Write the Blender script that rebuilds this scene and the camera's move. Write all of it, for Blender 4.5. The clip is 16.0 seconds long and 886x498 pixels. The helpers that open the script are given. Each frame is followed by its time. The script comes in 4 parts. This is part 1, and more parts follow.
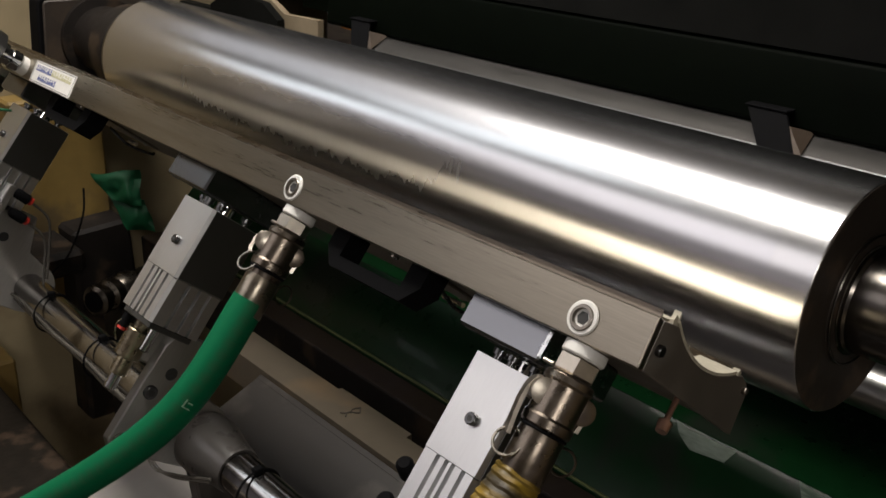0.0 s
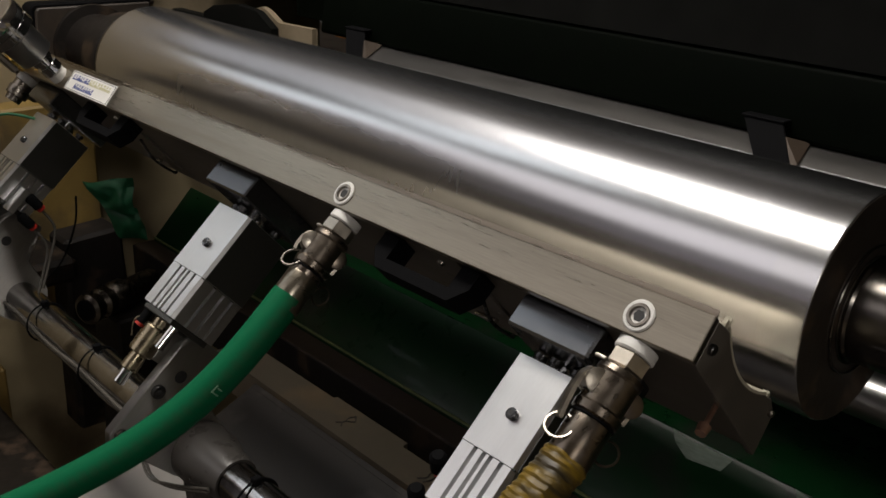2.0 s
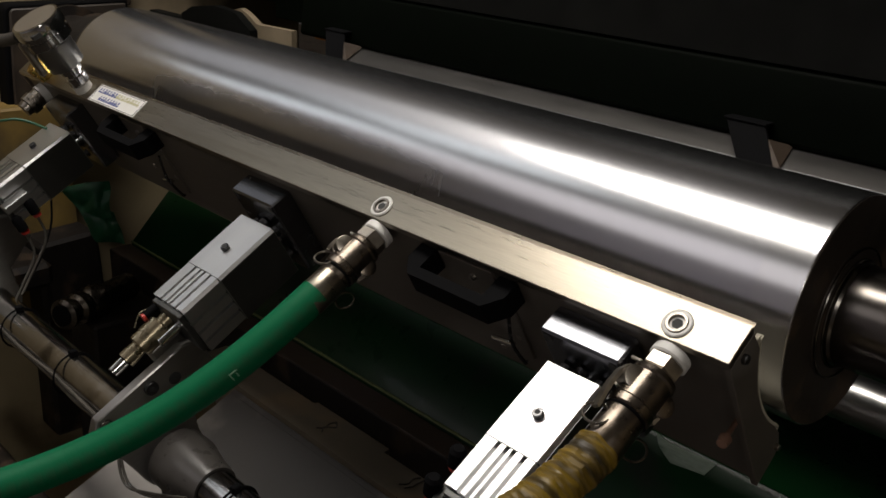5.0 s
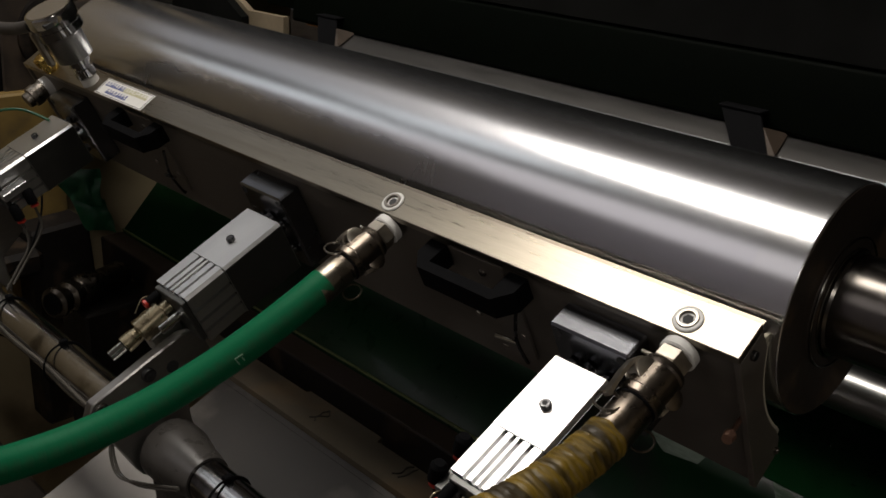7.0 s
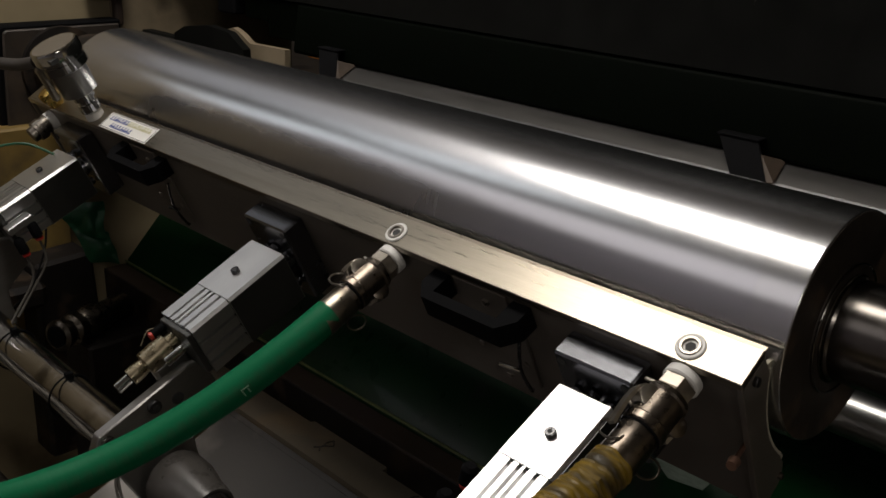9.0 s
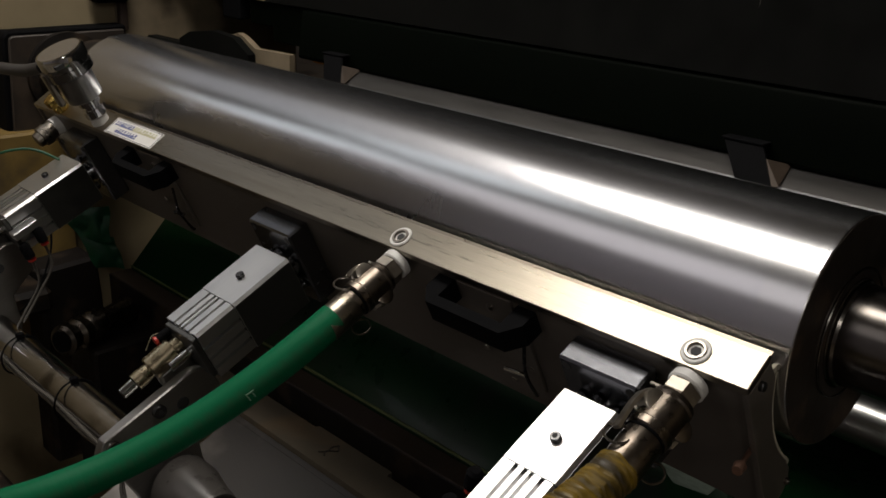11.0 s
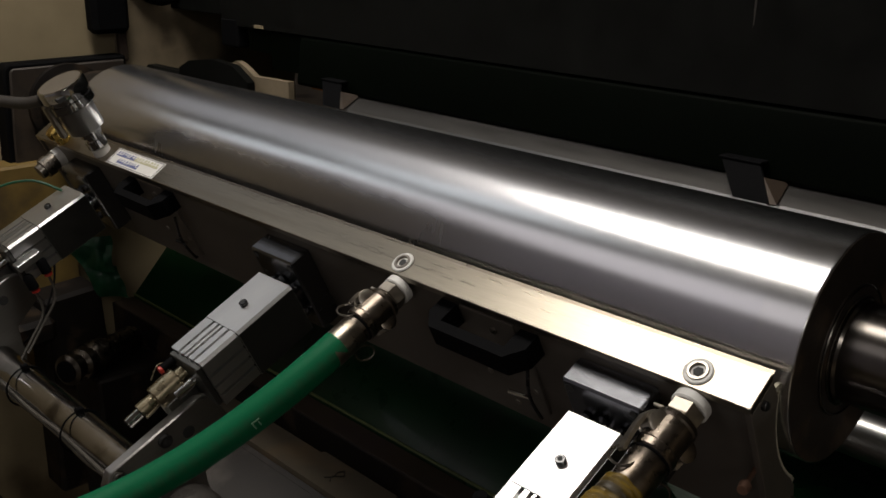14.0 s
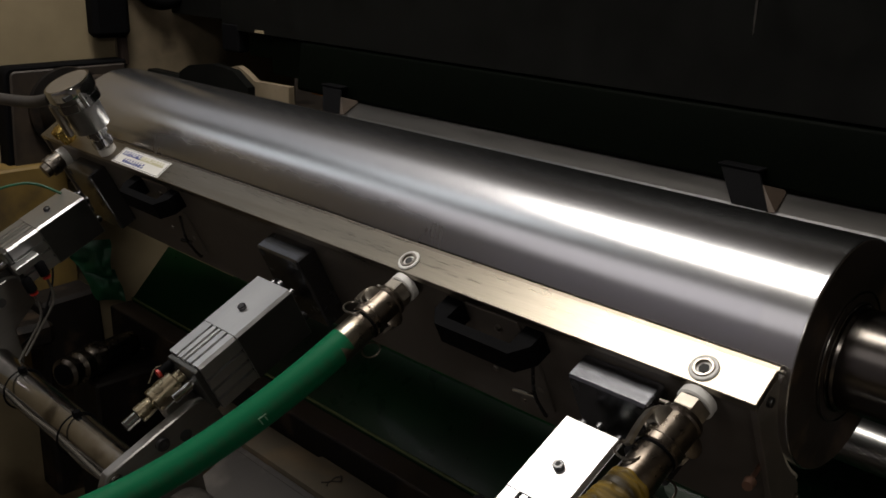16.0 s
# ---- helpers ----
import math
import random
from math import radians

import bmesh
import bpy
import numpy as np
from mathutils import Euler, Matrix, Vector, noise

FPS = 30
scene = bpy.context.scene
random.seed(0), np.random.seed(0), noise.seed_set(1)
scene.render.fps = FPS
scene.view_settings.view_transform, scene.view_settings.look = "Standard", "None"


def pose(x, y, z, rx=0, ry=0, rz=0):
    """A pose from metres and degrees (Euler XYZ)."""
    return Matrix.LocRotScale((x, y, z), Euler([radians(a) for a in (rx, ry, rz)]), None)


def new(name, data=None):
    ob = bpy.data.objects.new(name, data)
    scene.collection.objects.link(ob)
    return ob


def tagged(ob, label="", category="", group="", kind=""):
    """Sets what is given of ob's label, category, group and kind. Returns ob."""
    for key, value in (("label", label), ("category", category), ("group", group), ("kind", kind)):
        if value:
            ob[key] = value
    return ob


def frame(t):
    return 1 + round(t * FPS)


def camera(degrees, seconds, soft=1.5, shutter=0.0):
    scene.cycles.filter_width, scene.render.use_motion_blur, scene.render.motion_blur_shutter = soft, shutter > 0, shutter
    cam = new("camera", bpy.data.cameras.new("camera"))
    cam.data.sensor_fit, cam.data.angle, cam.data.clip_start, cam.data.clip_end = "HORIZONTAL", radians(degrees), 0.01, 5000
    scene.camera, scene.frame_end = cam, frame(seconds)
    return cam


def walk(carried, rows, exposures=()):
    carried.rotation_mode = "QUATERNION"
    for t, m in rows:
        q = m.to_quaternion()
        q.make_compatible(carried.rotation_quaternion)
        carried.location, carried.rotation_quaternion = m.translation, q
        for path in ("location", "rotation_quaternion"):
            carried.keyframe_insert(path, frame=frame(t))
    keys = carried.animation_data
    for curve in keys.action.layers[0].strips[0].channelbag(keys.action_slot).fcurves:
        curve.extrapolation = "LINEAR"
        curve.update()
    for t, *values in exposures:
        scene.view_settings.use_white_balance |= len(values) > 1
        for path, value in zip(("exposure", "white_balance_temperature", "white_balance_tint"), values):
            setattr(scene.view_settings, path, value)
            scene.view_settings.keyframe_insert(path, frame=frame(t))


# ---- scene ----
# The roller's axis is the x axis; y points away from the camera, z up. The floor lies 1.1 m below the axis.
cam = camera(49.62, 16.0, soft=1.6)
walk(cam, [
    (0, pose(0.2542, -0.6256, 0.2690, 68.345, -1.752, 48.381)),
    (0.5, pose(0.2512, -0.6253, 0.2702, 68.359, -1.692, 48.283)),
    (1, pose(0.2488, -0.6303, 0.2706, 68.620, -1.904, 48.193)),
    (1.5, pose(0.2477, -0.6334, 0.2714, 68.785, -1.975, 47.799)),
    (2, pose(0.2467, -0.6351, 0.2701, 68.844, -2.119, 47.607)),
    (2.5, pose(0.2494, -0.6351, 0.2713, 68.832, -2.050, 47.527)),
    (3, pose(0.2527, -0.6339, 0.2718, 69.193, -1.932, 47.255)),
    (3.5, pose(0.2519, -0.6329, 0.2714, 69.246, -1.901, 47.139)),
    (4, pose(0.2473, -0.6322, 0.2693, 69.344, -2.035, 46.966)),
    (6.5, pose(0.2343, -0.6265, 0.2675, 68.347, -2.697, 45.866)),
    (7, pose(0.2345, -0.6257, 0.2675, 68.257, -2.522, 46.047)),
    (7.5, pose(0.2332, -0.6288, 0.2683, 68.442, -2.442, 46.120)),
    (8, pose(0.2369, -0.6333, 0.2717, 69.358, -2.165, 45.868)),
    (8.5, pose(0.2380, -0.6330, 0.2731, 69.766, -2.005, 45.683)),
    (9, pose(0.2370, -0.6324, 0.2727, 69.862, -1.962, 45.823)),
    (11.5, pose(0.2369, -0.6322, 0.2724, 70.238, -1.716, 46.134)),
    (12, pose(0.2367, -0.6339, 0.2738, 70.365, -1.400, 45.869)),
    (12.5, pose(0.2390, -0.6297, 0.2747, 70.107, -1.049, 45.300)),
    (13, pose(0.2395, -0.6349, 0.2784, 70.684, -0.832, 45.350)),
    (13.5, pose(0.2401, -0.6349, 0.2773, 71.091, -0.768, 45.682)),
    (14, pose(0.2393, -0.6351, 0.2785, 71.306, -0.698, 45.756)),
    (14.5, pose(0.2399, -0.6352, 0.2773, 71.557, -0.820, 45.797)),
    (15, pose(0.2390, -0.6355, 0.2782, 71.586, -0.839, 45.799)),
    (15.5, pose(0.2402, -0.6361, 0.2784, 71.703, -1.037, 45.858)),
    (16, pose(0.2398, -0.6366, 0.2764, 71.759, -1.129, 45.786)),
], exposures=[(0, 0.13), (1, -0.07), (2, -0.36), (3, -0.40), (4, -0.42), (6.5, -0.78), (16, -0.8)])

# ---- light ----
world = bpy.data.worlds.new("hall")
scene.world = world
world.use_nodes = True
world.node_tree.nodes["Background"].inputs[0].default_value = (0.5, 0.5, 0.5, 1)
world.node_tree.nodes["Background"].inputs[1].default_value = 0.02


def area(name, x, y, z, sx, sy, power, color, rx=0, ry=0):
    data = bpy.data.lights.new(name, "AREA")
    data.shape, data.size, data.size_y, data.energy, data.color = "RECTANGLE", sx, sy, power, color
    ob = new(name, data)
    ob.matrix_world = pose(x, y, z, rx, ry, 0)
    return ob


# the strip lamp over the press, the hall's strip lamps and three added fill lights
area("press_lamp_light", -0.70, -0.32, 1.485, 1.0, 0.46, 29, (1.0, 0.93, 0.85))
area("hall_or_fill_light", -2.55, -1.12, 2.28, 1.2, 0.75, 0.6, (0.84, 0.93, 1.0))
area("hall_or_fill_light", -4.2, -1.85, 2.28, 1.9, 0.75, 0.9, (0.84, 0.93, 1.0))
# stands in for the pale ceiling that the roller mirrors
area("hall_or_fill_light", -3.6, -0.20, 2.28, 3.0, 1.1, 0.4, (0.84, 0.88, 1.0))
area("hall_or_fill_light", -5.4, -2.2, 2.28, 1.6, 0.5, 1.2, (0.84, 0.92, 1.0))
# broad fill added for the hall's ambient light
area("hall_or_fill_light", -2.3, -3.3, 2.28, 3.2, 2.4, 28, (1.0, 0.94, 0.95))
# side fill added to brighten faces turned towards +x
area("hall_or_fill_light", 1.9, -1.5, 1.1, 0.9, 0.4, 20, (1.0, 0.93, 0.86))


# ---- materials ----
def mat(name, color, rough=0.5, metal=0.0, vary=0.15, scale=30.0, bump=0.0, bscale=200.0, stretch=(1, 1, 1), coat=0.0,
        spot=None, spot_amount=0.0, spot_scale=6.0, rvary=0.1, aniso=0.0, spec=0.5, grain="", turn=0.0):
    """A surface with colour varied at two scales, stains, uneven gloss and fine relief."""
    m = bpy.data.materials.new(name)
    m.use_nodes = True
    nt = m.node_tree
    n, link = nt.nodes, nt.links.new
    b = n["Principled BSDF"]
    b.inputs["Metallic"].default_value = metal
    b.inputs["Coat Weight"].default_value = coat
    b.inputs["Anisotropic"].default_value, b.inputs["Anisotropic Rotation"].default_value = aniso, turn
    b.inputs["Specular IOR Level"].default_value = spec
    if grain:  # the highlight is drawn out across the grain, which turns about this axis
        tg = n.new("ShaderNodeTangent")
        tg.direction_type, tg.axis = "RADIAL", grain
        link(tg.outputs[0], b.inputs["Tangent"])
    co = n.new("ShaderNodeTexCoord")
    mp = n.new("ShaderNodeMapping")
    mp.inputs["Scale"].default_value = stretch
    link(co.outputs["Object"], mp.inputs["Vector"])

    def tex(s, detail=4.0):
        t = n.new("ShaderNodeTexNoise")
        t.inputs["Scale"].default_value, t.inputs["Detail"].default_value = s, detail
        link(mp.outputs["Vector"], t.inputs["Vector"])
        return t.outputs["Fac"]

    big, fine = tex(scale * 0.2), tex(scale * 3)
    mul = n.new("ShaderNodeMath")
    mul.operation = "ADD"
    link(big, mul.inputs[0]), link(fine, mul.inputs[1])
    ramp = n.new("ShaderNodeMapRange")
    ramp.inputs["From Min"].default_value, ramp.inputs["From Max"].default_value = 0.6, 1.4
    ramp.inputs["To Min"].default_value, ramp.inputs["To Max"].default_value = 1 - vary, 1 + vary
    link(mul.outputs[0], ramp.inputs["Value"])
    mix = n.new("ShaderNodeMix")
    mix.data_type, mix.blend_type = "RGBA", "MULTIPLY"
    mix.inputs["Factor"].default_value = 1
    mix.inputs[6].default_value = (*color, 1)
    link(ramp.outputs[0], mix.inputs[7])
    col = mix.outputs[2]
    if spot:
        sp = n.new("ShaderNodeMapRange")
        sp.inputs["From Min"].default_value, sp.inputs["From Max"].default_value = 0.62 - 0.3 * spot_amount, 0.7 - 0.2 * spot_amount
        link(tex(spot_scale, 8.0), sp.inputs["Value"])
        mx = n.new("ShaderNodeMix")
        mx.data_type = "RGBA"
        link(sp.outputs[0], mx.inputs["Factor"]), link(col, mx.inputs[6])
        mx.inputs[7].default_value = (*spot, 1)
        col = mx.outputs[2]
    link(col, b.inputs["Base Color"])
    rr = n.new("ShaderNodeMapRange")
    rr.inputs["From Min"].default_value, rr.inputs["From Max"].default_value = 0.6, 1.4
    rr.inputs["To Min"].default_value, rr.inputs["To Max"].default_value = max(0.02, rough - rvary), min(1, rough + rvary)
    link(mul.outputs[0], rr.inputs["Value"]), link(rr.outputs[0], b.inputs["Roughness"])
    if bump:
        bp = n.new("ShaderNodeBump")
        bp.inputs["Strength"].default_value, bp.inputs["Distance"].default_value = bump, 0.001
        link(tex(bscale), bp.inputs["Height"]), link(bp.outputs[0], b.inputs["Normal"])
    return m


def glow(name, color, strength):
    m = bpy.data.materials.new(name)
    m.use_nodes = True
    b = m.node_tree.nodes["Principled BSDF"]
    b.inputs["Emission Color"].default_value, b.inputs["Emission Strength"].default_value = (*color, 1), strength
    return m


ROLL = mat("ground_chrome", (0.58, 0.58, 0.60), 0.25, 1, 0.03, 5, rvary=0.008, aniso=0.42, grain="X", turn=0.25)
ROLL_BAND = mat("ground_chrome_rim", (0.60, 0.60, 0.61), 0.25, 1, 0.03, 5, rvary=0.008, aniso=0.5, grain="X", turn=0.25)
ROLL_END = mat("oiled_steel_end", (0.040, 0.032, 0.026), 0.42, 0.5, 0.4, 25, 0.15, 80, spot=(0.11, 0.075, 0.05), spot_amount=0.35, spot_scale=22)
SHAFT = mat("turned_steel", (0.12, 0.11, 0.10), 0.22, 1, 0.12, 20, 0.02, 300, (3, 1, 1), rvary=0.05)
STEEL = mat("brushed_stainless", (0.27, 0.242, 0.196), 0.295, 1, 0.17, 260, 0, 900, (0.06, 1.5, 1.5), rvary=0.045, spot=(0.245, 0.215, 0.17), spot_amount=0.15, spot_scale=30)
STEEL_DARK = mat("stained_stainless", (0.15, 0.130, 0.110), 0.46, 0.6, 0.16, 12, 0.08, 150, (0.4, 1, 1), spot=(0.22, 0.20, 0.18), spot_amount=0.3, spot_scale=9)
LINING = mat("inked_stainless", (0.62, 0.56, 0.44), 0.42, 1, 0.12, 20, 0.05, 120)
BLADE = mat("spring_steel", (0.20, 0.17, 0.135), 0.27, 1, 0.12, 60, 0, 200, (0.2, 1, 1))
ALU = mat("anodised_aluminium", (0.66, 0.66, 0.66), 0.34, 1, 0.04, 40, 0.05, 500, (6, 1, 1), rvary=0.05)
ALU_SIDE = mat("dark_aluminium_side", (0.13, 0.13, 0.125), 0.42, 1, 0.06, 40, 0.05, 400)
SLOT = mat("slot_black", (0.03, 0.03, 0.03), 0.7)
CHROME = mat("chrome", (0.52, 0.52, 0.51), 0.10, 1, 0.06, 12, rvary=0.05, spot=(0.35, 0.33, 0.30), spot_amount=0.1, spot_scale=20)
CHROME_DARK = mat("smeared_chrome", (0.42, 0.41, 0.41), 0.16, 1, 0.2, 14, rvary=0.05, spot=(0.14, 0.13, 0.12), spot_amount=0.3, spot_scale=16)
CHROME_DULL = mat("satin_chrome", (0.34, 0.34, 0.33), 0.30, 1, 0.08, 12, rvary=0.04)
NICKEL = mat("cast_stainless", (0.26, 0.235, 0.205), 0.32, 1, 0.15, 60, 0.04, 300)
BRASS = mat("nickelled_brass", (0.30, 0.255, 0.175), 0.28, 1, 0.15, 40)
BRASS_Y = mat("brass", (0.62, 0.42, 0.12), 0.25, 1, 0.15, 40)
WHITE = mat("white_plastic", (0.72, 0.71, 0.68), 0.45, 0, 0.06, 60)
FELT = mat("seal_foam", (0.40, 0.37, 0.29), 0.85, 0, 0.2, 80, 0.5, 300)
BLACK = mat("black_plastic", (0.004, 0.004, 0.0045), 0.75, 0, 0.2, 60, 0.1, 400, spec=0.05)
BLACK_MET = mat("black_steel", (0.10, 0.10, 0.105), 0.26, 1, 0.3, 30, 0.08, 200, spot=(0.10, 0.10, 0.10), spot_amount=0.1, spot_scale=18)
GREEN = mat("green_enamel", (0.0028, 0.021, 0.006), 0.32, 0, 0.25, 14, 0.1, 60, spot=(0.012, 0.018, 0.012), spot_amount=0.15, spot_scale=7, coat=0.05, spec=0.15)
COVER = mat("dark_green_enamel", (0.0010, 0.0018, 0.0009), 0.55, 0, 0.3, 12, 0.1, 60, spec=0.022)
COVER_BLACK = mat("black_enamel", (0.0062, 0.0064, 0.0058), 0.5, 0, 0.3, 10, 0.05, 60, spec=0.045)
HOSE = mat("green_hose_rubber", (0.001, 0.115, 0.046), 0.55, 0, 0.14, 26, 0.25, 220, spot=(0.02, 0.10, 0.045), spot_amount=0.12, spot_scale=22, spec=0.14)
TAPE = mat("yellow_wound_tape", (0.19, 0.120, 0.009), 0.48, 0, 0.45, 45, 0.35, 140, (0.5, 3.2, 0.5), spot=(0.035, 0.024, 0.007), spot_amount=0.62, spot_scale=26)
CREAM = mat("cream_enamel", (0.32, 0.26, 0.16), 0.5, 0, 0.16, 7, 0.08, 50, spot=(0.16, 0.12, 0.07), spot_amount=0.22, spot_scale=4)
OCHRE = mat("ochre_grease_paint", (0.19, 0.125, 0.035), 0.55, 0, 0.25, 9, 0.1, 50, spot=(0.10, 0.07, 0.03), spot_amount=0.3, spot_scale=9)
SHADE_GREASE = mat("shaded_greasy_cream", (0.22, 0.175, 0.115), 0.5, 0, 0.3, 12, 0.1, 50, spot=(0.06, 0.045, 0.03), spot_amount=0.3, spot_scale=9)
HOUSING = mat("greasy_brown_cover", (0.028, 0.021, 0.016), 0.55, 0, 0.3, 18, 0.2, 90, spot=(0.05, 0.036, 0.025), spot_amount=0.25, spot_scale=14)
RUST = mat("rusty_angle_iron", (0.050, 0.035, 0.024), 0.6, 0.3, 0.35, 18, 0.3, 120, spot=(0.05, 0.035, 0.03), spot_amount=0.4, spot_scale=12)
OLDBAR = mat("yellowed_bar", (0.100, 0.082, 0.058), 0.55, 0, 0.2, 14, 0.15, 120, spot=(0.14, 0.10, 0.06), spot_amount=0.3, spot_scale=9)
GREY = mat("grey_enamel", (0.031, 0.027, 0.024), 0.5, 0, 0.15, 12, 0.1, 90, spot=(0.09, 0.08, 0.07), spot_amount=0.25, spot_scale=8)
ARM = mat("machined_arm_steel", (0.42, 0.41, 0.39), 0.48, 1, 0.12, 60, 0.06, 300, (1, 0.3, 3), aniso=0.92, grain="Y", turn=0.42)
DIRT = mat("greasy_floor_plate", (0.012, 0.009, 0.0065), 0.6, 0, 0.6, 24, 0.8, 70, spot=(0.045, 0.030, 0.020), spot_amount=0.22, spot_scale=26, spec=0.15)
IRON = mat("shaded_or_greasy_iron", (0.010, 0.008, 0.007), 0.6, 0, 0.4, 20, 0.3, 90, spot=(0.035, 0.024, 0.016), spot_amount=0.22, spot_scale=18, spec=0.2)
BLOCK = mat("polished_block_steel", (0.19, 0.195, 0.21), 0.25, 1, 0.10, 40, 0.02, 200, rvary=0.04)
GLINT = mat("painted_glint", (0.20, 0.25, 0.205), 0.4, 0, 0.3, 30, 0.2, 90, (1, 5, 5), spot=(0.06, 0.10, 0.065), spot_amount=0.35, spot_scale=24)
STRIP = mat("polished_strip", (0.24, 0.23, 0.22), 0.40, 1, 0.12, 14, 0.02, 120, (0.3, 2, 2), rvary=0.04)
BEAD = mat("rubbed_green_edge", (0.10, 0.12, 0.045), 0.35, 0, 0.4, 30, 0.2, 90)
PALE = mat("lit_patch", (0.27, 0.255, 0.24), 0.5, 0, 0.10, 12, 0.1, 60, spot=(0.30, 0.28, 0.25), spot_amount=0.15, spot_scale=9)
MARK = mat("pale_green_scuff", (0.16, 0.30, 0.20), 0.6)
SCREW = mat("coppery_screw", (0.38, 0.22, 0.16), 0.35, 0.8, 0.3, 60)
ORANGE = mat("orange_tint", (0.50, 0.20, 0.03), 0.5, 0, 0.2, 12)
WAD = mat("green_plastic_tape", (0.005, 0.09, 0.035), 0.45, 0, 0.3, 30, 0.5, 60)
CLEAR = mat("clear_air_line", (0.075, 0.07, 0.062), 0.14, 0, 0.25, 40)
WRAP = mat("grey_plastic_sleeve", (0.05, 0.046, 0.042), 0.28, 0, 0.25, 30, 0.1, 80)
RED = mat("red_release_ring", (0.45, 0.03, 0.02), 0.4)
INK = mat("label_ink", (0.08, 0.10, 0.26), 0.5)
INK_Y = mat("label_ink_pale", (0.48, 0.46, 0.28), 0.5)
LEVER = mat("worn_cast_steel", (0.46, 0.42, 0.36), 0.36, 1, 0.2, 60, 0.05, 300)
IRONY = mat("tarnished_steel", (0.10, 0.088, 0.075), 0.3, 1, 0.25, 50, 0.05, 300)
BODY = mat("bronzed_cast_steel", (0.165, 0.14, 0.115), 0.30, 1, 0.2, 50, 0.06, 260, spot=(0.10, 0.08, 0.06), spot_amount=0.25, spot_scale=40)
MARKER = mat("black_marker", (0.03, 0.025, 0.02), 0.6)
CONCRETE = mat("hall_floor_paint", (0.32, 0.27, 0.19), 0.55, 0, 0.2, 4, 0.1, 40, spot=(0.12, 0.10, 0.07), spot_amount=0.2, spot_scale=2)
HALL = mat("hall_wall_paint", (0.60, 0.575, 0.61), 0.8, 0, 0.1, 3)
CEIL = mat("hall_ceiling_board", (0.60, 0.60, 0.60), 0.85, 0, 0.1, 3)


def dull_band(m):
    """A duller, darker band on the roller: it ends in a ragged line along the barrel, near its far half."""
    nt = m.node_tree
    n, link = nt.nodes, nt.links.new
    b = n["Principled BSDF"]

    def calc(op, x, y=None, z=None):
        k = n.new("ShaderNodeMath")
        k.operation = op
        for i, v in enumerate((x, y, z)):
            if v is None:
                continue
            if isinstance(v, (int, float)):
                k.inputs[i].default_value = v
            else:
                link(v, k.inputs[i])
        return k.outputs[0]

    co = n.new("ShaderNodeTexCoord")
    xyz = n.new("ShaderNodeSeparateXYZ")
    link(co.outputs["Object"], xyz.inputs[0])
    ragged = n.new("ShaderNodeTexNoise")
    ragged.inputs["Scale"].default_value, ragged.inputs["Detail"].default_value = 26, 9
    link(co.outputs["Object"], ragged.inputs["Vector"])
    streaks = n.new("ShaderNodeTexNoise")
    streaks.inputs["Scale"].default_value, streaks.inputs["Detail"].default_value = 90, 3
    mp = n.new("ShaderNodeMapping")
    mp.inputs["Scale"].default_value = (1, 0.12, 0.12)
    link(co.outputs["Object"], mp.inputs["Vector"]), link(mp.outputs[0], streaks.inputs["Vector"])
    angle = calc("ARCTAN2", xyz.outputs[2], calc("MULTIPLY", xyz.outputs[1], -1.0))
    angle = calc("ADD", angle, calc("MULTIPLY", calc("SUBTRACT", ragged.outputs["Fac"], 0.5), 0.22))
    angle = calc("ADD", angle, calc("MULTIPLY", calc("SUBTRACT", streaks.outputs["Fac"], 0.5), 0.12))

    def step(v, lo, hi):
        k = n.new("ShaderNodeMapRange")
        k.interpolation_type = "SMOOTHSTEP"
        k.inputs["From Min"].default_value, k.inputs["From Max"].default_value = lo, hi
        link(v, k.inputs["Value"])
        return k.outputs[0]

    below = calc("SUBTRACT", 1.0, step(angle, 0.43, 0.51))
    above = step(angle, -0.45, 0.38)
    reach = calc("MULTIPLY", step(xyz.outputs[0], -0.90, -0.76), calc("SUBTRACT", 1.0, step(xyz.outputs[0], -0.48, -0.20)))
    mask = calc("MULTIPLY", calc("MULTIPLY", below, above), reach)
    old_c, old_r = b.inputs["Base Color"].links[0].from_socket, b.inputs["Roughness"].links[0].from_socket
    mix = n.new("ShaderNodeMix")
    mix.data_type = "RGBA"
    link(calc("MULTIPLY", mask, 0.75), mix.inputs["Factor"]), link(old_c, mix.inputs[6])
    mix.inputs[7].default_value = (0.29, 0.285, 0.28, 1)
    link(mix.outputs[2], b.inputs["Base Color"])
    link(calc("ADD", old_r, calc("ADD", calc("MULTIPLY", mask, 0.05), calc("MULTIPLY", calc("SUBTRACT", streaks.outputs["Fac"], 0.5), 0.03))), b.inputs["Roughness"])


dull_band(ROLL)


# ---- mesh helpers ----
def box(bm, x0, x1, y0, y1, z0, z1, bevel=0.0, seg=1):
    r = bmesh.ops.create_cube(bm, size=1, matrix=Matrix.Translation(((x0 + x1) / 2, (y0 + y1) / 2, (z0 + z1) / 2))
                              @ Matrix.Diagonal((abs(x1 - x0), abs(y1 - y0), abs(z1 - z0), 1)))
    if bevel:
        edges = list({e for v in r["verts"] for e in v.link_edges})
        bmesh.ops.bevel(bm, geom=edges, offset=bevel, segments=seg, affect="EDGES", profile=0.5)
    return bm


def rod(bm, a, b, r, r2=None, seg=24, caps=True):
    """A round rod or cone from a to b."""
    a, b = Vector(a), Vector(b)
    d = b - a
    m = Matrix.Translation((a + b) / 2) @ d.to_track_quat("Z", "Y").to_matrix().to_4x4()
    bmesh.ops.create_cone(bm, cap_ends=caps, segments=seg, radius1=r, radius2=r if r2 is None else r2, depth=d.length, matrix=m)
    return bm


